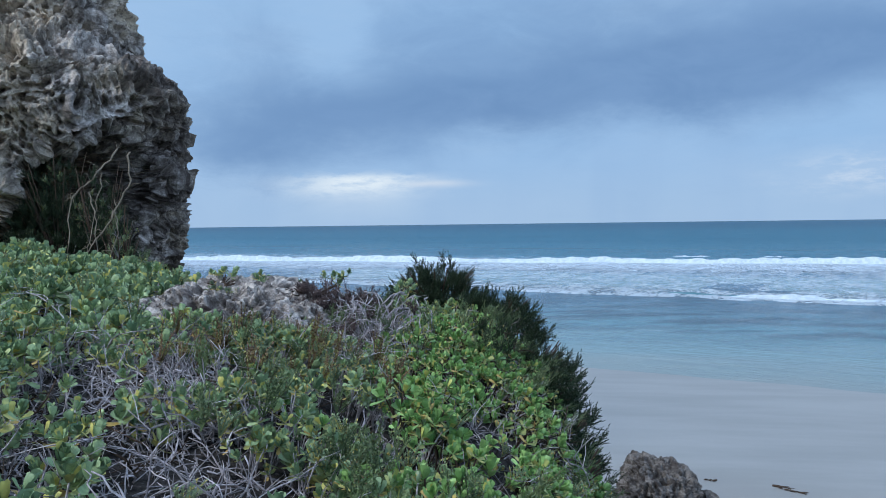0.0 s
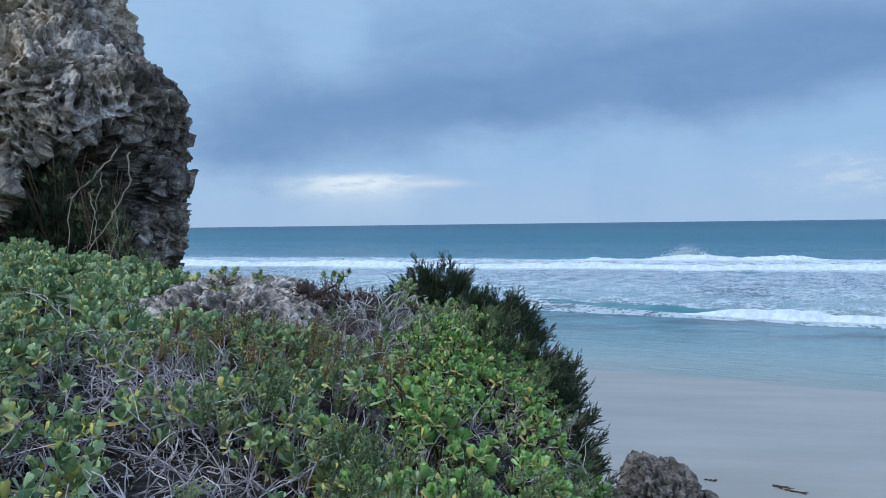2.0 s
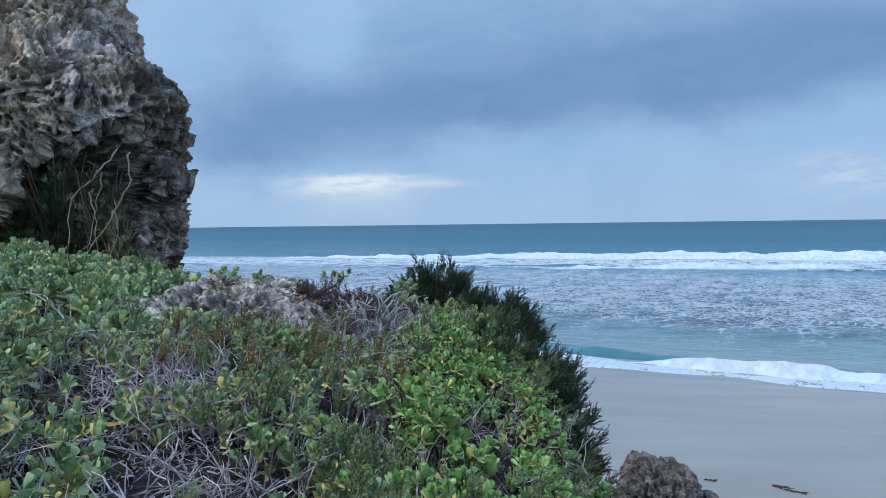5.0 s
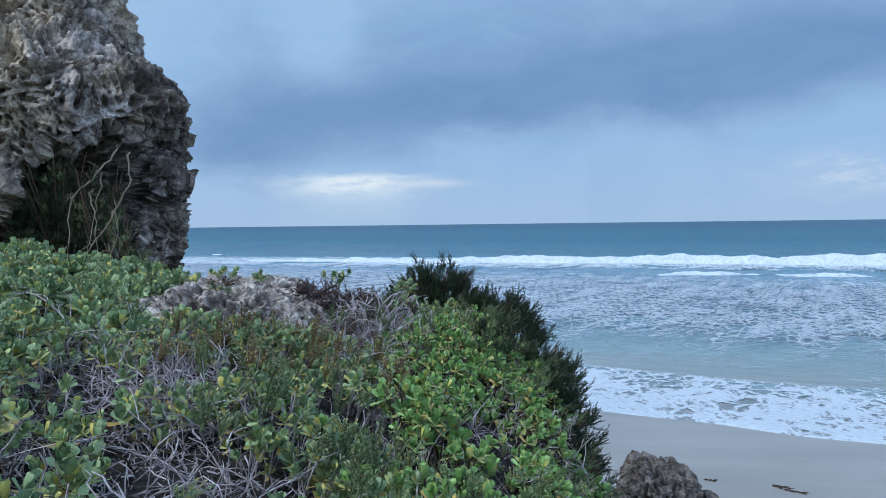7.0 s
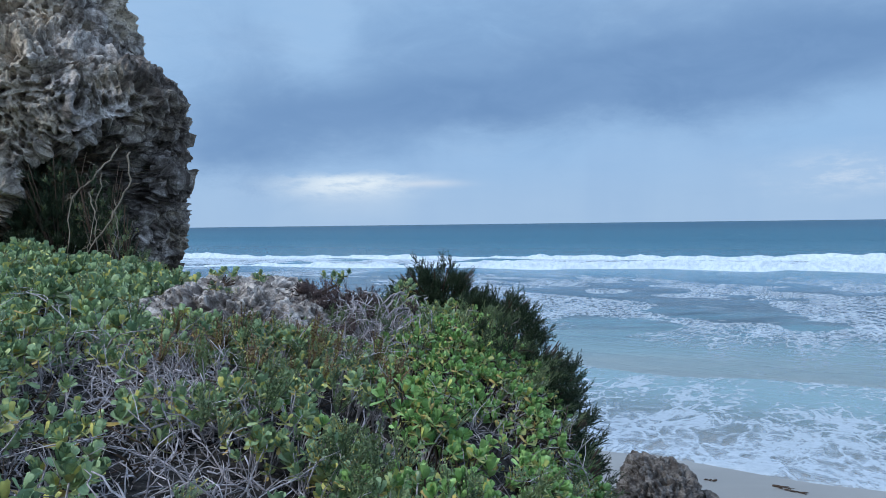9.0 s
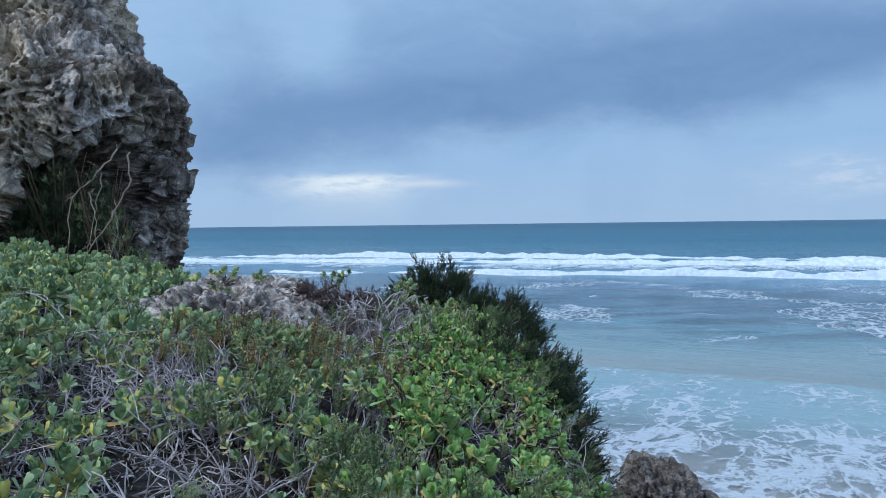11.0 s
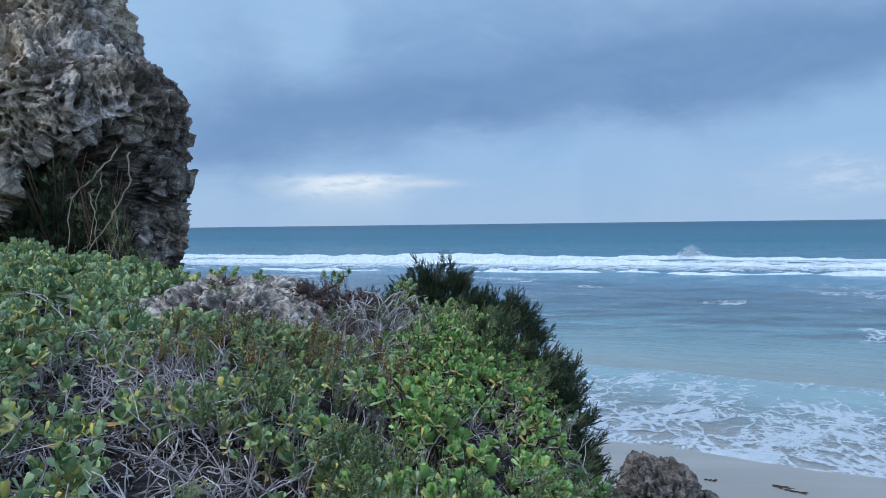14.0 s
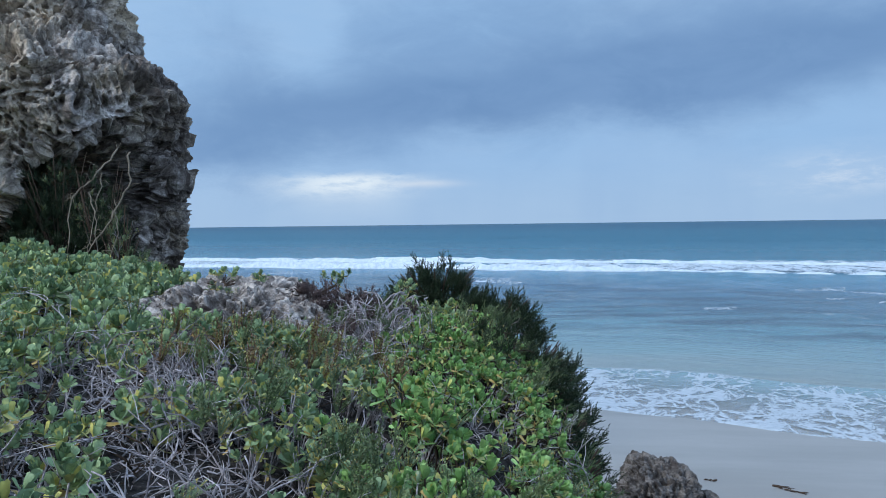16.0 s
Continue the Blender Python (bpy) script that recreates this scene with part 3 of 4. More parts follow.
# ---------------------------------------------------------------- plants: shared pieces
def leaf_into(verts, faces, base, out, up, length, width, curl, rows=3, first=0):
    """A spoon-shaped leaf with a cupped blade."""
    side = out.cross(up).normalized()
    b = len(verts)
    shape = ((0.0, 0.25), (0.45, 0.80), (0.85, 1.05), (1.0, 0.55)) if rows == 3 else ((0.0, 0.25), (0.65, 1.05), (1.0, 0.55))
    for t, w in shape:
        w = w * width
        c = base + out * (length * t * math.cos(curl * t)) + up * (length * (t * math.sin(curl * t) * 0.9))
        for s in (-1, 0, 1):
            verts.append(c + side * (w * 0.5 * s) + up * (abs(s) * w * 0.16))
    for i in range(rows):
        for s in range(2):
            q = first + b + i * 3 + s
            faces.append((q, q + 1, q + 4, q + 3))


def rosette_into(verts, faces, r, leaves, length, width, tall, m, low=2):
    """A whorl of leaves round a shoot tip, at the pose m."""
    own = []
    for i in range(leaves):
        t = i / leaves
        a = i * 2.4 + r.uniform(-0.3, 0.3)
        lift = radians(low + (78 - low) * t ** 0.8 + r.uniform(-12, 12) - (14 if i < 3 else 0))
        out = Vector((math.cos(a) * math.cos(lift), math.sin(a) * math.cos(lift), math.sin(lift)))
        side = Vector((-math.sin(a), math.cos(a), 0))
        up = side.cross(out)
        if up.z < 0:
            up = -up
        k = length * r.uniform(0.75, 1.2) * (1.0 - 0.35 * t)
        leaf_into(own, faces, Vector((0, 0, length * tall * t)), out, up, k, width * r.uniform(0.8, 1.2), r.uniform(0.0, 0.6), 3 if length > 0.04 else 2, len(verts))
    verts += [m @ p for p in own]


def branch_mesh(seed, shoots, leaves, length, width, material, tall=0.6, spread_out=1.5, stem=None):
    """A forked branch with a leaf rosette on each shoot."""
    r = random.Random(seed)
    verts, faces, tips, old = [], [], [], []
    per = 6 if length > 0.04 else 4
    for q in range(shoots):
        a = q * 6.28 / shoots + r.uniform(-0.7, 0.7)
        d = length * spread_out * (r.uniform(0.55, 1.0) if q else 0.2)
        tip = Vector((math.cos(a) * d, math.sin(a) * d, r.uniform(-0.35, 0.35) * length))
        lean = Vector((math.cos(a) * 0.5, math.sin(a) * 0.5, 1)).normalized()
        m = Matrix.Translation(tip) @ Vector((0, 0, 1)).rotation_difference(lean).to_matrix().to_4x4() @ Matrix.Scale(r.uniform(0.75, 1.15), 4)
        first = len(faces)
        rosette_into(verts, faces, r, leaves + r.randint(-2, 2), length, width, tall, m)
        tips.append(tip)
        old += range(first, first + 3 * per)
    n = len(faces)
    for tip in tips:
        tube(verts, faces, [Vector((0, 0, -0.13)), Vector((tip.x * 0.4, tip.y * 0.4, -0.05)), tip + Vector((0, 0, length * 0.3))], 0.0032, 0.002, 4)
    me = mesh_of("branch", [tuple(p) for p in verts], faces, material)
    me.materials.append(stem or TWIG)
    me.materials.append(LEAF_OLD)
    use = [0] * n + [1] * (len(faces) - n)
    for i in old:
        # the lowest leaves of a whorl yellow first
        use[i] = 2 if (i // per * 7919 + seed * 31) % 10 < 6 else 0
    me.polygons.foreach_set("material_index", use)
    return me


def sprig_mesh(seed, height, needles, nlen, material, branches=7, spread_out=0.6, name="sprig"):
    """An upright sprig: thin stems clothed in small narrow leaves."""
    r = random.Random(seed)
    verts, faces = [], []
    for b in range(branches):
        a = r.uniform(0, 6.28)
        lean = r.uniform(0.05, spread_out)
        h = height * r.uniform(0.55, 1.0)
        pts = []
        for i in range(6):
            t = i / 5
            pts.append(Vector((math.cos(a) * lean * h * t ** 1.3 + r.uniform(-1, 1) * 0.02 * h, math.sin(a) * lean * h * t ** 1.3 + r.uniform(-1, 1) * 0.02 * h, h * t)))
        tube(verts, faces, pts[::2] + pts[-1:], 0.0022, 0.001, 3)
        for q in range(needles):
            t = 0.15 + 0.85 * q / needles
            i = min(4, int(t * 5))
            p = pts[i].lerp(pts[i + 1], t * 5 - i)
            w = q * 2.4 + r.uniform(-0.4, 0.4)
            out = Vector((math.cos(w), math.sin(w), r.uniform(0.5, 1.3))).normalized()
            s = out.cross(Vector((0, 0, 1))).normalized() * nlen * 0.36
            L = out * nlen * r.uniform(0.7, 1.2)
            c = len(verts)
            verts += [p + s, p + L, p - s]
            faces.append((c, c + 1, c + 2))
    return mesh_of(name, [tuple(p) for p in verts], faces, material, False)


def heath_mesh(seed, height, material, stems=5, side_shoots=9, needle=0.009, spread_out=0.5, gap=0.0032):
    """Forked heath shoots: crooked stems with short side shoots, all clothed in tiny leaves."""
    r = random.Random(seed)
    verts, faces = [], []

    def clothe(pts):
        for p, q in zip(pts, pts[1:]):
            n = max(2, int((q - p).length / gap))
            for i in range(n):
                c = p.lerp(q, (i + r.random()) / n)
                out = (q - p).normalized() * r.uniform(0.4, 1.1) + Vector((r.uniform(-1, 1), r.uniform(-1, 1), r.uniform(-0.6, 1)))
                out.normalize()
                w = out.orthogonal().normalized()
                w = (w * math.cos(i * 2.4) + out.cross(w) * math.sin(i * 2.4)) * needle * 0.26
                k = len(verts)
                verts.extend([c + w, c + out * needle * r.uniform(0.7, 1.3), c - w])
                faces.append((k, k + 1, k + 2))

    for b in range(stems):
        a, lean, h = r.uniform(0, 6.28), r.uniform(0.05, spread_out), height * r.uniform(0.5, 1.0)
        d = Vector((math.cos(a) * lean, math.sin(a) * lean, 1)).normalized()
        p, pts = Vector((0, 0, 0)), [Vector((0, 0, 0))]
        for i in range(6):
            d = (d + Vector((r.uniform(-1, 1), r.uniform(-1, 1), r.uniform(-0.2, 0.6))) * 0.25).normalized()
            p = p + d * h / 6
            pts.append(p.copy())
        tube(verts, faces, pts, 0.0024, 0.001, 3)
        clothe(pts[3:])
        for q in range(side_shoots):
            i = r.randint(1, 5)
            e = (d * 0.6 + Vector((r.uniform(-1, 1), r.uniform(-1, 1), r.uniform(0.0, 0.8)))).normalized()
            c = pts[i]
            m = c + e * h * r.uniform(0.10, 0.18)
            end = m + (e + Vector((0, 0, 0.6))).normalized() * h * r.uniform(0.08, 0.2)
            clothe([c, m, end])
    return mesh_of("sprig", [tuple(p) for p in verts], faces, material, False)


def dead_branch_mesh(seed, length, thick, forks, material):
    """A long crooked dead branch lying over the scrub, forking as it goes."""
    r = random.Random(seed)
    verts, faces = [], []

    def grow(p, d, size, k, depth):
        pts = [p.copy()]
        for i in range(7):
            d = (d + Vector((r.uniform(-1, 1), r.uniform(-1, 1), r.uniform(-0.6, 0.5))) * 0.32).normalized()
            p = p + d * size / 7
            p.z = max(0.0, min(0.16, p.z))
            pts.append(p.copy())
            if depth and i > 1 and r.random() < forks:
                grow(p.copy(), (d + Vector((r.uniform(-1, 1), r.uniform(-1, 1), r.uniform(-0.2, 0.7))) * 0.9).normalized(), size * r.uniform(0.35, 0.6), k * 0.55, depth - 1)
        tube(verts, faces, pts, k, k * 0.4, 5)

    for q in range(3):
        a = r.uniform(0, 6.28)
        grow(Vector((r.uniform(-0.05, 0.05), r.uniform(-0.05, 0.05), 0.03)), Vector((math.cos(a), math.sin(a), r.uniform(0.1, 0.5))).normalized(), length * r.uniform(0.6, 1.0), thick * r.uniform(0.7, 1.2), 2)
    return mesh_of("dead_branch", [tuple(p) for p in verts], faces, material)


def tangle_mesh(seed, radius, count, thick, material, lift=0.10, upright=0.25, name="twig_tangle"):
    """A tangle of bare crooked twigs lying and arching over one another."""
    r = random.Random(seed)
    verts, faces = [], []
    for i in range(count):
        a = r.uniform(0, 6.28)
        p = Vector((r.uniform(-1, 1) * radius * 0.75, r.uniform(-1, 1) * radius * 0.75, r.uniform(-0.02, lift * 0.6)))
        d = Vector((math.cos(a), math.sin(a), r.uniform(-0.15, upright * 2))).normalized()
        n = r.randint(5, 7)
        step = radius * r.uniform(0.06, 0.15)
        pts = [p.copy()]
        for j in range(n):
            d = (d + Vector((r.uniform(-1, 1), r.uniform(-1, 1), r.uniform(-0.9, 0.8))) * 0.75).normalized()
            p = p + d * step
            p.z = max(-0.03, min(lift * 1.6, p.z))
            pts.append(p.copy())
        k = thick * r.uniform(0.4, 1.9)
        tube(verts, faces, pts, k, k * 0.45, 3)
        for w in range(1):
            q = pts[r.randint(1, n - 1)]
            e = (d + Vector((r.uniform(-1, 1), r.uniform(-1, 1), r.uniform(0, 1)))).normalized()
            tube(verts, faces, [q, q + e * step, q + e * step * 1.8 + Vector((0, 0, r.uniform(-0.3, 0.5) * step))], k * 0.6, k * 0.3, 3)
    return mesh_of(name, [tuple(p) for p in verts], faces, material)


ROSETTES = [branch_mesh(s, 3, 15, 0.041, 0.018, LEAF, 0.75) for s in range(1, 8)]
ROSETTES_BIG = [branch_mesh(s, 2, 18, 0.043, 0.019, LEAF, 0.8, 1.3) for s in range(111, 116)]
ROSETTES_BRIGHT = [branch_mesh(s, 4, 12, 0.041, 0.017, LEAF_BRIGHT, 0.5, 1.6, TWIG_BROWN) for s in range(11, 18)]
ROSETTES_DULL = [branch_mesh(s, 4, 11, 0.028, 0.012, LEAF_DULL, 0.7, 2.0) for s in range(21, 25)]
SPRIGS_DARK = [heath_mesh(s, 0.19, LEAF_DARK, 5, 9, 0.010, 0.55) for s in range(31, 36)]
SPRIGS_OLIVE = [heath_mesh(s, 0.15, LEAF_HEATH, 5, 8, 0.009, 0.6) for s in range(131, 135)]
SPRIGS_BARE = [heath_mesh(s, 0.12, TWIG_PURPLE, 6, 12, 0.009, 0.8, 0.006) for s in range(141, 144)]
DEAD_BRANCHES = [dead_branch_mesh(s, 0.42, 0.0034, 0.45, TWIG) for s in range(151, 156)]
SPRIGS_FINE = [sprig_mesh(s, 0.10, 30, 0.010, LEAF_DULL, 10, 0.7) for s in range(41, 45)]
SPRIGS_RUST = [sprig_mesh(s, 0.17, 26, 0.014, LEAF_RUST, 6, 0.6) for s in range(51, 54)]
TANGLES = [tangle_mesh(s, 0.29, 130, 0.0021, TWIG, 0.08) for s in range(61, 65)]
TANGLES_HIGH = [tangle_mesh(s, 0.26, 100, 0.0032, TWIG, 0.10, 0.5) for s in range(71, 73)]
TANGLES_BROWN = [tangle_mesh(s, 0.30, 60, 0.0028, TWIG_BROWN, 0.06) for s in range(81, 83)]


def lie(x, y, r, tilt=0.5, sink=0.0, size=1.0, spin=None):
    """A pose on the bank at x, y, leaning with its slope."""
    e = 0.05
    z = float(bank_height(x, y))
    nx = float(bank_height(x - e, y) - bank_height(x + e, y)) / (2 * e)
    ny = float(bank_height(x, y - e) - bank_height(x, y + e)) / (2 * e)
    up = Vector((nx * tilt + r.uniform(-0.2, 0.2), ny * tilt + r.uniform(-0.2, 0.2), 1)).normalized()
    q = Vector((0, 0, 1)).rotation_difference(up).to_matrix().to_4x4()
    m = Matrix.Translation((x, y, z - sink)) @ q @ pose(0, 0, 0, 0, 0, r.uniform(0, 360) if spin is None else spin)
    return m @ Matrix.Scale(size, 4)


def zone(x, y):
    """What grows at a place on the bank."""
    edge = float(np.interp(y, EDGE_Y, EDGE_X))
    w = 0.25 * noise.noise(Vector((x * 1.7, y * 1.7, 3.0)))
    v = x / max(y, 0.5) + 0.22 * w
    if abs((x + 1.22) / 0.50) ** 2 + abs((y - 3.75) / 0.88) ** 2 < 1:
        return "bare"
    if x > edge - (0.22 if y > 3.1 else 0.08) + w * 0.5 and y > 2.5:
        return "dark"
    if y > 3.1 + w and -1.15 < x < -0.10:
        return "dry"
    if v > -0.155 and y < (3.0 if x < -0.12 else 3.9):
        return "bright" if y > 1.75 or v > -0.02 else "heath"
    if v > -0.27 and y < 2.1 + w:
        return "olive" if v < -0.17 or y > 1.8 else "heath"
    if v > -0.42 and 2.1 + w < y < 3.3:
        return "rust"
    if -0.52 < v < -0.26 and y <= 2.2 + w:
        return "twigs"
    if x < -1.45 + w and y > 2.7:
        return "lush"
    return "scrub"


MIX = {"bright": ((ROSETTES_BRIGHT, 30), (SPRIGS_FINE, 2), (TANGLES_BROWN, 0.4), (ROSETTES_DULL, 3), (TANGLES, 0.7)),
       "heath": ((SPRIGS_OLIVE, 14), (SPRIGS_FINE, 8), (ROSETTES_BRIGHT, 5), (ROSETTES, 5), (TANGLES, 0.8), (ROSETTES_DULL, 6)),
       "olive": ((ROSETTES_BIG, 6), (ROSETTES, 10), (ROSETTES_DULL, 9), (SPRIGS_OLIVE, 5), (SPRIGS_FINE, 4), (TANGLES, 1.4), (DEAD_BRANCHES, 0.4)),
       "lush": ((ROSETTES_BIG, 20), (ROSETTES, 9), (SPRIGS_FINE, 3), (TANGLES, 0.4)),
       "scrub": ((ROSETTES_BIG, 10), (ROSETTES, 9), (ROSETTES_DULL, 4), (TANGLES, 2.2), (TANGLES_BROWN, 0.4), (DEAD_BRANCHES, 0.5)),
       "twigs": ((ROSETTES_BIG, 3.6), (ROSETTES, 3.8), (ROSETTES_DULL, 2), (TANGLES, 4.4), (TANGLES_BROWN, 0.8), (DEAD_BRANCHES, 1.2)),
       "rust": ((SPRIGS_RUST, 7), (ROSETTES_DULL, 28), (ROSETTES, 12), (SPRIGS_FINE, 7), (SPRIGS_OLIVE, 3), (TANGLES, 0.7), (TANGLES_BROWN, 0.3), (DEAD_BRANCHES, 0.25)),
       "dry": ((TANGLES_HIGH, 0.9), (TANGLES, 0.8), (SPRIGS_OLIVE, 7), (SPRIGS_BARE, 7), (ROSETTES_DULL, 12), (ROSETTES_BRIGHT, 4), (DEAD_BRANCHES, 0.4)),
       "dark": ((SPRIGS_DARK, 7), (SPRIGS_OLIVE, 9), (ROSETTES_BRIGHT, 12), (ROSETTES_DULL, 8), (TANGLES_BROWN, 0.6)),
       "bare": ()}
LABELS = {"bright": "fresh green leafy shrub spreading over the bank", "heath": "feathery olive-green heath shrub among leafy rosettes",
          "olive": "yellow-green succulent shrub with fat rounded leaves",
          "lush": "dense grey-green succulent shrub below the limestone", "scrub": "yellowing succulent shrub over a tangle of grey dead twigs",
          "twigs": "grey tangle of dead twigs with a few living rosettes",
          "rust": "low rusty-brown heath shrub with orange leaf tips", "dry": "dry grey tangle of dead branches with sparse leaves",
          "dark": "dark green trailing shrub on the bank's edge"}
PART_NAME = {id(ms): n for ms, n in ((ROSETTES, "branch"), (ROSETTES_BIG, "branch"), (ROSETTES_BRIGHT, "branch"), (ROSETTES_DULL, "branch"), (SPRIGS_DARK, "sprig"),
                                     (SPRIGS_OLIVE, "sprig"), (SPRIGS_BARE, "sprig"), (SPRIGS_FINE, "sprig"), (SPRIGS_RUST, "sprig"), (DEAD_BRANCHES, "dead_branch"),
                                     (TANGLES, "twig_tangle"), (TANGLES_HIGH, "twig_tangle"), (TANGLES_BROWN, "twig_tangle"))}


def plant_bank():
    """Scrub in plants of about 0.4 m, each with its twigs, rosettes and sprigs."""
    r = random.Random(17)
    step = 0.40
    for iy in range(2, 16):
        for ix in range(-12, 5):
            cx, cy = ix * step + r.uniform(-0.08, 0.08), iy * step + r.uniform(-0.08, 0.08)
            if abs(cx) > cy * 0.75 + 0.8 or cx > 1.3 or cy > 6.2 or cx < -4.4 or (cy > 4.3 and -1.7 < cx < -0.25):
                continue
            kind = zone(cx, cy)
            if kind == "bare" or float(bank_height(cx, cy)) < 1.9:
                continue
            plant = new("coastal_shrub")
            plant.location = (cx, cy, float(bank_height(cx, cy)))
            tagged(plant, LABELS[kind], "shrub", group="scrub on the bank")
            home = Matrix.Translation(plant.location).inverted()
            clumps = [(cx + r.uniform(-0.22, 0.22), cy + r.uniform(-0.22, 0.22)) for q in range(4)] if kind in ("scrub", "twigs", "olive", "rust", "dry", "bright") else []
            for meshes, count in MIX[kind]:
                name = PART_NAME[id(meshes)]
                count = count * 1.25 if cy > 2.1 and name in ("branch", "sprig") else count
                n = int(count) + (r.random() < count - int(count))
                for q in range(n):
                    x, y = cx + r.uniform(-0.25, 0.25), cy + r.uniform(-0.25, 0.25)
                    if clumps and name == "branch":
                        kx, ky = clumps[q % len(clumps)]
                        x, y = kx + r.gauss(0, 0.10 if kind == "bright" else 0.06), ky + r.gauss(0, 0.10 if kind == "bright" else 0.06)
                    if zone(x, y) == "bare" and name != "twig_tangle":
                        continue
                    if name == "dead_branch":
                        m = lie(x, y, r, 1.0, r.uniform(-0.09, -0.02), r.uniform(0.6, 1.1))
                    elif name == "twig_tangle":
                        m = lie(cx + r.uniform(-0.1, 0.1), cy + r.uniform(-0.1, 0.1), r, 1.0, 0.0 if kind in ("twigs", "dry") else 0.04, r.uniform(0.85, 1.2))
                    else:
                        mound = 0.12 * noise.noise(Vector((x * 4.5, y * 4.5, 1.0)))
                        m = lie(x, y, r, 0.8, r.uniform(-0.12, -0.05) - mound + (0.05 if 2.9 < y < 4.3 and -1.7 < x < -0.2 else 0.06 if kind == "lush" else 0.0), r.uniform(0.75, 1.25) * (1.4 if kind == "lush" else 0.78 if y > 2.1 else 0.9))
                    part(name, r.choice(meshes), plant, home @ m)


plant_bank()


def heath_bush(cx, cy, radius, height, seed, count, label, meshes, base=None):
    """A rounded bush of crowded upright sprigs on a few bare stems."""
    r = random.Random(seed)
    z0 = float(bank_height(cx, cy)) if base is None else base
    bush = new("heath_bush")
    bush.location = (cx, cy, z0)
    tagged(bush, label, "bush")
    verts, faces = [], []
    for i in range(14):
        a = r.uniform(0, 6.28)
        d = Vector((math.cos(a) * radius * 0.7, math.sin(a) * radius * 0.7, height * r.uniform(0.6, 0.95)))
        verts, faces = [], []
        tube(verts, faces, [Vector((0, 0, -0.05)), d * 0.4 + Vector((0, 0, 0.04)), d], 0.009, 0.003, 5)
        part("stem", mesh_of("stem", [tuple(p) for p in verts], faces, TWIG_BROWN), bush)
    for i in range(count):
        a, q = r.uniform(0, 6.28), math.sqrt(r.random())
        lift = (1 - q ** 2.2) * r.uniform(0.35, 1.0)
        p = Vector((math.cos(a) * q * radius, math.sin(a) * q * radius, height * lift * 0.9 - 0.05 + 0.03 * r.random()))
        up = Vector((p.x * 1.0 / radius + r.gauss(0, 0.3), p.y * 1.0 / radius + r.gauss(0, 0.3), 1.0)).normalized()
        m = Matrix.Translation(p) @ Vector((0, 0, 1)).rotation_difference(up).to_matrix().to_4x4() @ pose(0, 0, 0, 0, 0, r.uniform(0, 360)) @ Matrix.Scale(r.uniform(0.55, 1.05), 4)
        part("sprig", r.choice(meshes), bush, m)
    return bush


heath_bush(-0.04, 4.55, 0.36, 0.40, 5, 260, "dense dark green heath bush on the crest of the bank", SPRIGS_DARK)
heath_bush(0.37, 4.5, 0.28, 0.33, 6, 150, "dense dark green heath bush hanging over the bank's edge", SPRIGS_DARK)
heath_bush(0.56, 4.2, 0.25, 0.36, 7, 90, "dense dark green heath bush hanging over the bank's edge", SPRIGS_DARK, 2.68)
heath_bush(0.56, 3.78, 0.22, 0.34, 9, 80, "dense dark green heath bush hanging over the bank's edge", SPRIGS_DARK, 2.56)
heath_bush(0.55, 3.3, 0.20, 0.32, 21, 70, "olive and dark green heath bush hanging over the bank's edge", SPRIGS_DARK + SPRIGS_OLIVE[:2] + ROSETTES_DULL[:2], 2.5)
heath_bush(0.52, 2.85, 0.19, 0.27, 22, 60, "olive and dark green heath bush hanging over the bank's edge", SPRIGS_DARK[:2] + SPRIGS_OLIVE[:2] + ROSETTES_DULL[:2] + ROSETTES_BRIGHT[:3], 2.48)
heath_bush(0.49, 2.45, 0.18, 0.24, 23, 55, "olive-green heath bush hanging over the bank's edge", SPRIGS_OLIVE[:2] + ROSETTES_DULL[:2] + ROSETTES_BRIGHT[:5], 2.48)
heath_bush(-1.20, 3.66, 0.11, 0.12, 8, 34, "small olive-green bush on the bare limestone", ROSETTES_DULL, 3.31)
heath_bush(-0.76, 3.9, 0.21, 0.15, 12, 120, "leafless purple-brown twiggy bush on the bank's crest", SPRIGS_BARE, 3.22)
heath_bush(-0.50, 4.0, 0.16, 0.13, 13, 80, "leafless purple-brown twiggy bush on the bank's crest", SPRIGS_BARE + SPRIGS_OLIVE[:1], 3.18)


def sprout(x, y, z, size, seed):
    """A short stem with a few fat leaf rosettes, rooted in the crest."""
    r = random.Random(seed)
    plant = new("succulent_sprout")
    plant.location = (x, y, z)
    tagged(plant, "small green succulent sprout rooted in the bank's crest", "plant", group="sprouts along the crest")
    for i in range(3):
        verts, faces = [], []
        tip = Vector((r.uniform(-0.07, 0.07), r.uniform(-0.05, 0.05), r.uniform(0.04, 0.10))) * size
        tube(verts, faces, [Vector((0, 0, -0.08)), tip * 0.5, tip], 0.006, 0.004, 5)
        part("stem", mesh_of("stem", [tuple(p) for p in verts], faces, TWIG_BROWN), plant)
        part("branch", r.choice(ROSETTES), plant, Matrix.Translation(tip) @ pose(0, 0, 0, r.uniform(-15, 15), r.uniform(-15, 15), r.uniform(0, 360)) @ Matrix.Scale(size * r.uniform(0.8, 1.1), 4))
    return plant


sprout(-1.33, 4.10, 3.33, 0.85, 1)
sprout(-1.46, 4.10, 3.29, 0.7, 2)
sprout(-1.06, 4.10, 3.30, 0.95, 3)
sprout(-0.96, 4.18, 3.28, 0.6, 4)
sprout(-0.66, 4.15, 3.30, 0.85, 5)
sprout(-0.27, 4.00, 3.26, 0.9, 6)
sprout(-0.18, 3.80, 3.18, 0.9, 7)


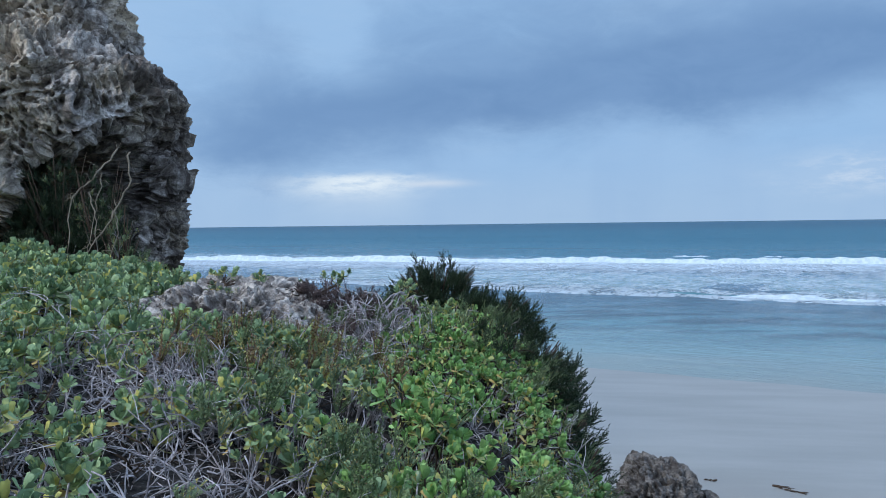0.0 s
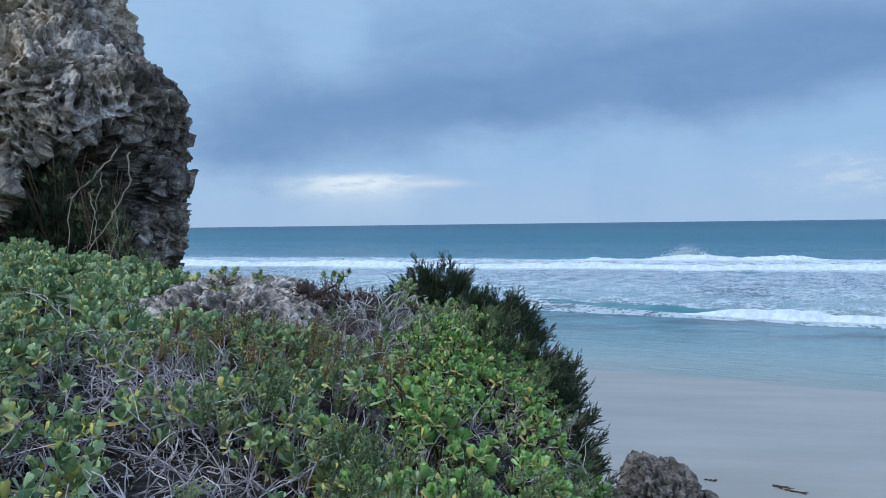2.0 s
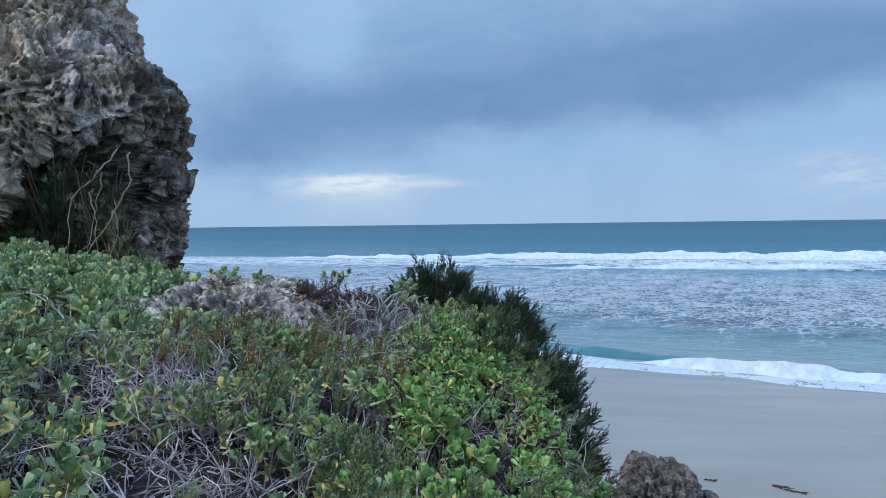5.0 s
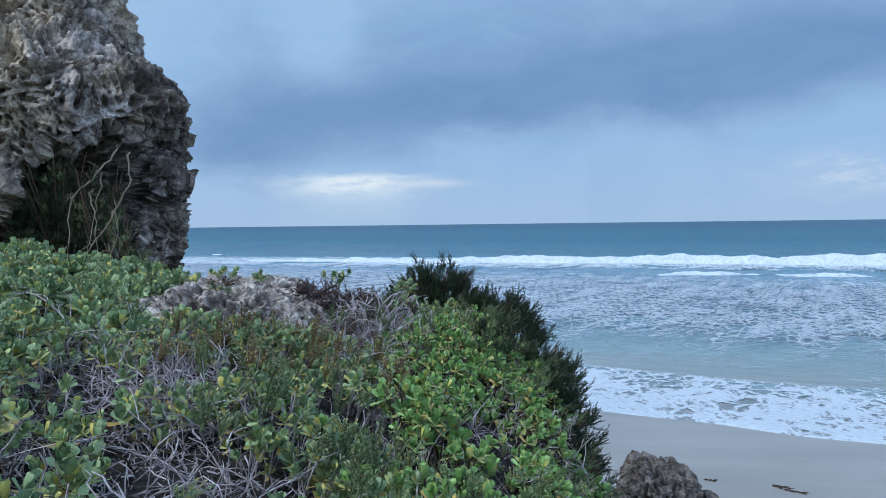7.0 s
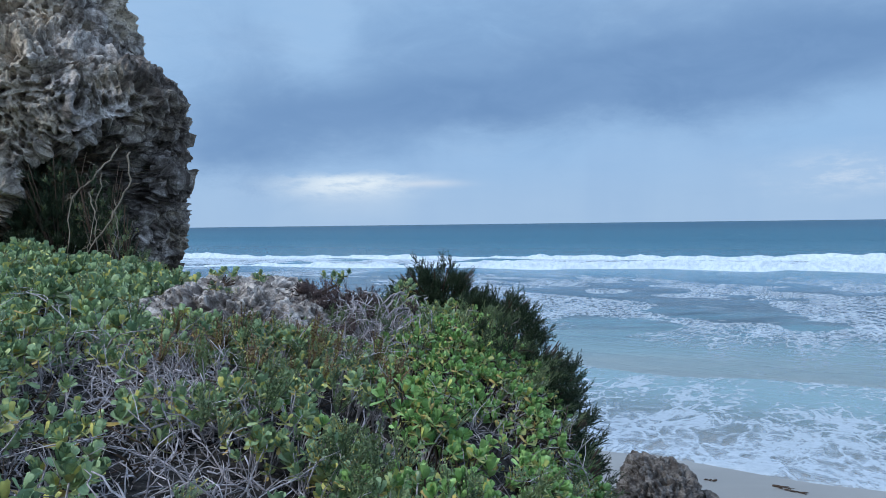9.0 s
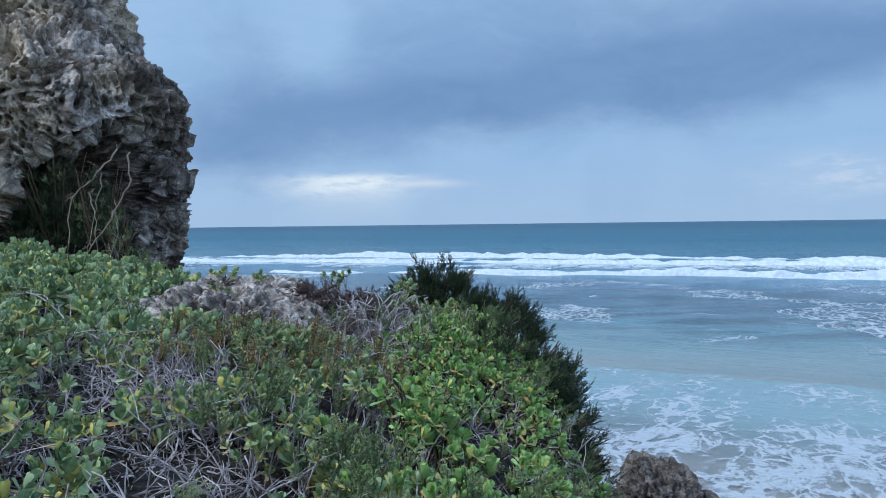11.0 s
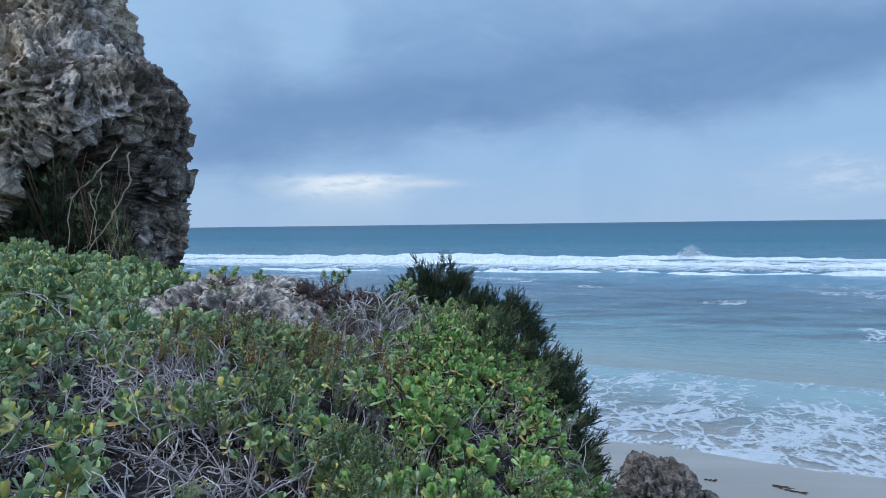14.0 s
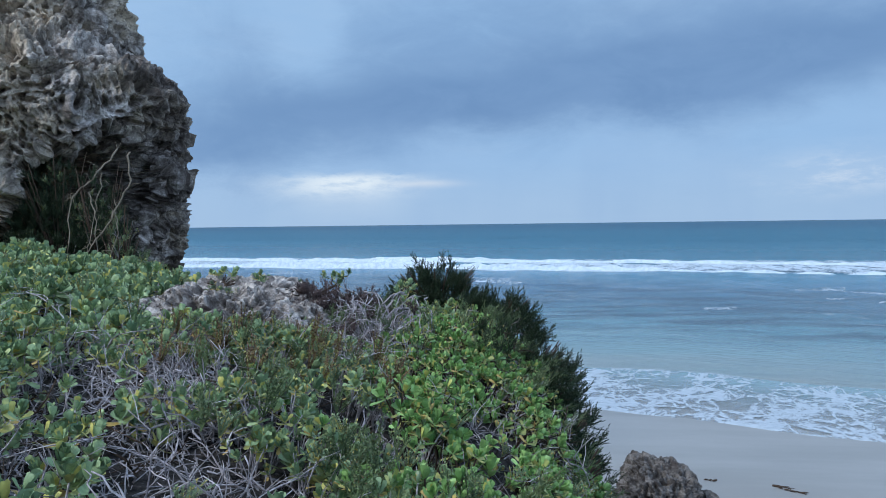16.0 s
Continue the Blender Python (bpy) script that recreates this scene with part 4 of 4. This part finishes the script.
def root_tangle(x, y, z):
    """Bare pale roots that arch over the broken edge of the crest and hang down."""
    r = random.Random(77)
    roots = new("root_tangle")
    roots.location = (x, y, z)
    tagged(roots, "bare pale roots hanging over the broken crest", "roots")
    for i in range(46):
        verts, faces, pts = [], [], []
        a, b = r.uniform(-0.30, 0.22), r.uniform(-0.22, 0.24)
        top, out = r.uniform(0.12, 0.26), r.uniform(0.10, 0.30)
        for q in range(9):
            t = q / 8
            pts.append(Vector((a + (b - a) * t * 0.7 + r.uniform(-1, 1) * 0.011, 0.15 - out * t, top * (1 - t ** 2.2) + 0.03 * math.sin(3.1 * t) + r.uniform(-1, 1) * 0.008)))
        k = r.uniform(0.0022, 0.0052)
        tube(verts, faces, pts, k, k * 0.5, 5)
        part("root", mesh_of("root", [tuple(p) for p in verts], faces, TWIG), roots)


root_tangle(-0.28, 3.45, 3.08)
# dark-leaved shrubs fill the hollow; their near-black leaves also stand in for its shade
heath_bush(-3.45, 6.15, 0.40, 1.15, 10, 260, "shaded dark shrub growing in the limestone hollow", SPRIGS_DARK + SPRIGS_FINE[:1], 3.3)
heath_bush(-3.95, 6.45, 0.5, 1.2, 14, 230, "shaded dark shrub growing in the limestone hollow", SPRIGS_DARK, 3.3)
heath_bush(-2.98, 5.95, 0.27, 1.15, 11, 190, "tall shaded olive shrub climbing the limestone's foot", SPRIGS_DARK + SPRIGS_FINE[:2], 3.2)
heath_bush(-2.70, 5.72, 0.24, 0.85, 15, 110, "shaded olive shrub growing at the limestone's foot", SPRIGS_FINE[:2] + SPRIGS_OLIVE[:2] + ROSETTES_DULL[:2], 3.1)


def vine(points, thick, seed):
    """A bare climbing stem that hangs in the hollow."""
    r = random.Random(seed)
    verts, faces, pts = [], [], []
    for p, q in zip(points, points[1:]):
        for i in range(6):
            w = Vector(p).lerp(Vector(q), i / 6)
            pts.append(w + Vector((r.uniform(-1, 1), r.uniform(-1, 1), r.uniform(-1, 1))) * 0.013)
    tube(verts, faces, pts, thick, thick * 0.5, 5)
    for i in range(9):
        p = r.choice(pts)
        d = Vector((r.uniform(-1, 1), r.uniform(-0.5, 0.3), r.uniform(-0.8, 0.8))) * 0.13
        tube(verts, faces, [p, p + d * 0.5 + Vector((0, 0, 0.02)), p + d], thick * 0.4, thick * 0.2, 3)
    return tagged(new("vine", mesh_of("vine", [tuple(p) for p in verts], faces, VINE)), "bare pale woody vine hanging in the limestone hollow", "vine")


vine([(-2.74, 5.80, 4.36), (-2.90, 5.68, 4.12), (-3.04, 5.60, 3.95), (-3.06, 5.52, 3.4)], 0.008, 1)
vine([(-2.60, 5.68, 4.34), (-2.58, 5.64, 4.05), (-2.74, 5.55, 3.72), (-2.92, 5.45, 3.38)], 0.008, 2)
vine([(-2.92, 5.66, 4.0), (-2.84, 5.60, 3.75), (-2.80, 5.50, 3.4)], 0.006, 3)
vine([(-2.78, 5.62, 4.15), (-2.84, 5.56, 3.8), (-2.88, 5.48, 3.4)], 0.005, 4)
vine([(-2.70, 5.62, 3.9), (-2.64, 5.56, 3.65), (-2.72, 5.45, 3.4)], 0.005, 5)


def seaweed(u, along, size, seed):
    """A torn brown strand lying on the sand."""
    r = random.Random(seed)
    ob = new("seaweed")
    a = radians(SHORE)
    ob.matrix_world = pose(math.sin(a) * u + math.cos(a) * along, math.cos(a) * u - math.sin(a) * along, BEACH_SLOPE * (WATERLINE - u), -math.degrees(math.atan(BEACH_SLOPE)), 0, -SHORE + r.uniform(-15, 15))
    for i in range(7):
        verts, faces = [], []
        p = Vector((r.uniform(-1, 0.8) * size, r.uniform(-0.2, 0.2) * size, 0.006))
        pts = [p]
        d = Vector((1, r.uniform(-0.5, 0.5), 0))
        for q in range(4):
            d = (d + Vector((0, r.uniform(-0.7, 0.7), 0))).normalized()
            p = p + d * size * r.uniform(0.10, 0.24)
            pts.append(p + Vector((0, 0, r.uniform(0, 0.012))))
        k = r.uniform(0.006, 0.013)
        tube(verts, faces, pts, k, k * 0.4, 5)
        part("strand", mesh_of("strand", [tuple(p) for p in verts], faces, TWIG_BROWN), ob)
    return tagged(ob, "torn dark brown seaweed strand on wet sand", "seaweed", group="seaweed on the beach")


seaweed(8.78, -0.29, 0.18, 1)
seaweed(8.66, -0.10, 0.11, 3)
seaweed(8.59, -1.0, 0.06, 2)


def spray(width, height, seed, label):
    """A burst of spray: clots of foam thrown up, smaller towards the top."""
    r = random.Random(seed)
    verts, faces = [], []
    for i in range(2400):
        t = r.random() ** 2.6
        size = (0.10 * (1 - t) ** 1.5 + 0.022) * r.uniform(0.5, 1.3) * min(1.0, height / 1.4)
        peak = r.choice((-0.28, 0.0, 0.0, 0.0, 0.35))
        p = Vector(((peak * (1 - t) + r.gauss(0, 0.16) * (1 - 0.55 * t)) * width, r.gauss(0, 0.22), height * t * (1.0 if peak == 0.0 else 0.55)))
        k = len(verts)
        for d in ((1, 0, 0), (0, 1, 0), (-1, 0, 0), (0, -1, 0), (0, 0, 1), (0, 0, -1)):
            verts.append(tuple(p + Vector(d) * size * r.uniform(0.6, 1.4)))
        for q in range(4):
            faces.append((k + q, k + (q + 1) % 4, k + 4))
            faces.append((k + (q + 1) % 4, k + q, k + 5))
    me = mesh_of("spray", verts, faces, CREST)
    return tagged(new("spray", me), label, "spray", group="spray over the surf")


SPRAYS = [(spray(0.7, 1.7, 1, "thin plume of white spray above the surf"), 4.1, -24.8, 78.0, 0.7),
          (spray(3.6, 2.7, 2, "wide burst of white spray above the surf"), 7.85, -25.6, 76.0, 0.7),
          (spray(6.0, 1.5, 3, "long ragged burst of spray on a breaking crest"), 1.7, 24.0, 67.0, 1.0),
          (spray(3.0, 1.1, 4, "ragged burst of spray on a breaking crest"), 3.5, 41.0, 64.0, 0.8),
          (spray(3.0, 1.2, 5, "small burst of spray on a breaking crest"), 14.0, 24.0, 66.0, 0.9)]


# ---------------------------------------------------------------- movements
def shore_pose(u, along, z, rx=0.0, angle=SHORE):
    """A place u metres seaward of the camera's foot, turned along the shore."""
    a = radians(angle)
    return pose(math.sin(a) * u + math.cos(a) * along, math.cos(a) * u - math.sin(a) * along, z, rx, 0, -angle)


def sampled(keys, t):
    ts = [k[0] for k in keys]
    return [float(np.interp(t, ts, [k[i] for k in keys])) for i in range(1, len(keys[0]))]


TICKS = [i * 0.5 for i in range(33)]


def motions():
    # clouds drift slowly to the north
    walk(sky_far, [(0.0, pose(0, 0, 0, 0, 0, 0.0)), (16.0, pose(0, 0, 0, 0, 0, 0.9))])
    walk(sky_cloud, [(0.0, pose(0, 0, 0, 0, 0, 0.0)), (16.0, pose(0, 0, 0, 0, 0, 2.2))])
    # chop runs towards the beach
    walk(sea, [(0.0, shore_pose(8, 0, 0)), (16.0, shore_pose(-10, 0, 0))])
    # the wash: runs in, climbs the sand, and draws back
    front = [(0.0, 34.5), (1.0, 31.0), (2.0, 27.3), (3.0, 23.6), (4.0, 20.2), (5.2, 16.6), (6.5, 12.9), (7.0, 12.0), (8.0, 10.5), (9.0, 9.4),
             (10.2, 8.2), (11.5, 7.6), (12.5, 7.9), (13.5, 8.9), (14.0, 10.0), (14.5, 10.9), (15.0, 11.6), (16.0, 12.1)]
    rows = []
    for t in TICKS:
        u, = sampled(front, t)
        climb = min(1.0, max(0.0, (20.0 - u) / 5.0))
        z = max(0.035, BEACH_SLOPE * (WATERLINE - u) + 0.02) if u < WATERLINE else 0.035
        rows.append((t, shore_pose(u, 12, z, -math.degrees(math.atan(BEACH_SLOPE)) * climb)))
    walk(wash, rows)
    # the shore wave in front of it, sinking into the wash
    rise = [(0.0, -0.28), (1.0, -0.20), (2.2, -0.12), (3.2, 0.0), (3.7, 0.02), (4.5, -0.08), (5.5, -0.3), (6.5, -0.75), (16.0, -2.0)]
    walk(shore_wave, [(t, shore_pose(max(sampled(front, t)[0], 13.0) + 0.3 + max(0.0, t - 6.5), 12, sampled(rise, t)[0])) for t in TICKS])
    # loose foam drifts in and thins out
    lace = [(0.0, 38.0, 0.03), (4.0, 27.0, 0.035), (7.0, 19.5, 0.03), (9.0, 18.5, 0.010), (12.0, 18.0, -0.02), (16.0, 18.0, -0.05)]
    walk(drift, [(t, shore_pose(sampled(lace, t)[0], 14, sampled(lace, t)[1])) for t in TICKS])
    thick = [(0.0, 34.8, 0.12), (2.0, 28.6, 0.11), (4.0, 22.5, 0.09), (5.5, 19.0, 0.06), (7.0, 18.0, 0.085), (8.5, 17.5, 0.03), (10.0, 17.2, -0.05), (11.5, 17.0, -0.12), (16.0, 16.0, -0.2)]
    walk(dense_drift, [(t, shore_pose(sampled(thick, t)[0], 14, sampled(thick, t)[1])) for t in TICKS])
    walk(foam_head, [(0.0, pose(0, 0, -0.06)), (3.0, pose(0, 0, -0.05)), (4.5, pose(0, 0, 0)), (7.2, pose(0, 0, 0)), (8.5, pose(0, 0, -0.014)), (10.0, pose(0, 0, -0.04)), (12.0, pose(0, 0, -0.07)), (16.0, pose(0, 0, -0.12))])
    walk(surf_foam, [(0.0, shore_pose(52, 6, 0.10, 0, 18.0)), (6.0, shore_pose(55, 6, 0.06, 0, 18.0)), (9.0, shore_pose(55, 6, 0.03, 0, 18.0)), (16.0, shore_pose(52, 6, 0.06, 0, 18.0))])
    # spray leaps and falls back
    for burst, t0, x, y, life in SPRAYS:
        rows = []
        for i in range(81):
            t = i * 0.2
            q = (t - t0) / life
            rows.append((t, pose(x - 0.3 * q, y - 1.2 * max(-3, min(3, q)), max(-3.2, 0.2 - 2.2 * q * q), 0, 0, -18)))
        walk(burst, rows)
    # surf on the reef edge: each wave rises, breaks, runs in and dies
    for wave, t0, along in zip(WAVES, (-5.0, -1.6, 2.2, 5.6, 8.4, 11.0), (0, 14, 0, 0, 0, 0)):
        life = [(-30.0, 110.0, -3.0), (t0, 82.0, -1.6), (t0 + 1.8, 74.0, -0.35), (t0 + 3.0, 69.0, 0.0), (t0 + 5.0, 62.0, -0.03), (t0 + 7.0, 54.5, -0.09), (t0 + 9.0, 48.0, -0.38), (t0 + 10.5, 44.0, -1.5), (60.0, 40.0, -4.0)]
        walk(wave, [(t, shore_pose(sampled(life, t)[0], along, sampled(life, t)[1], 0, 18.0)) for t in TICKS])


motions()
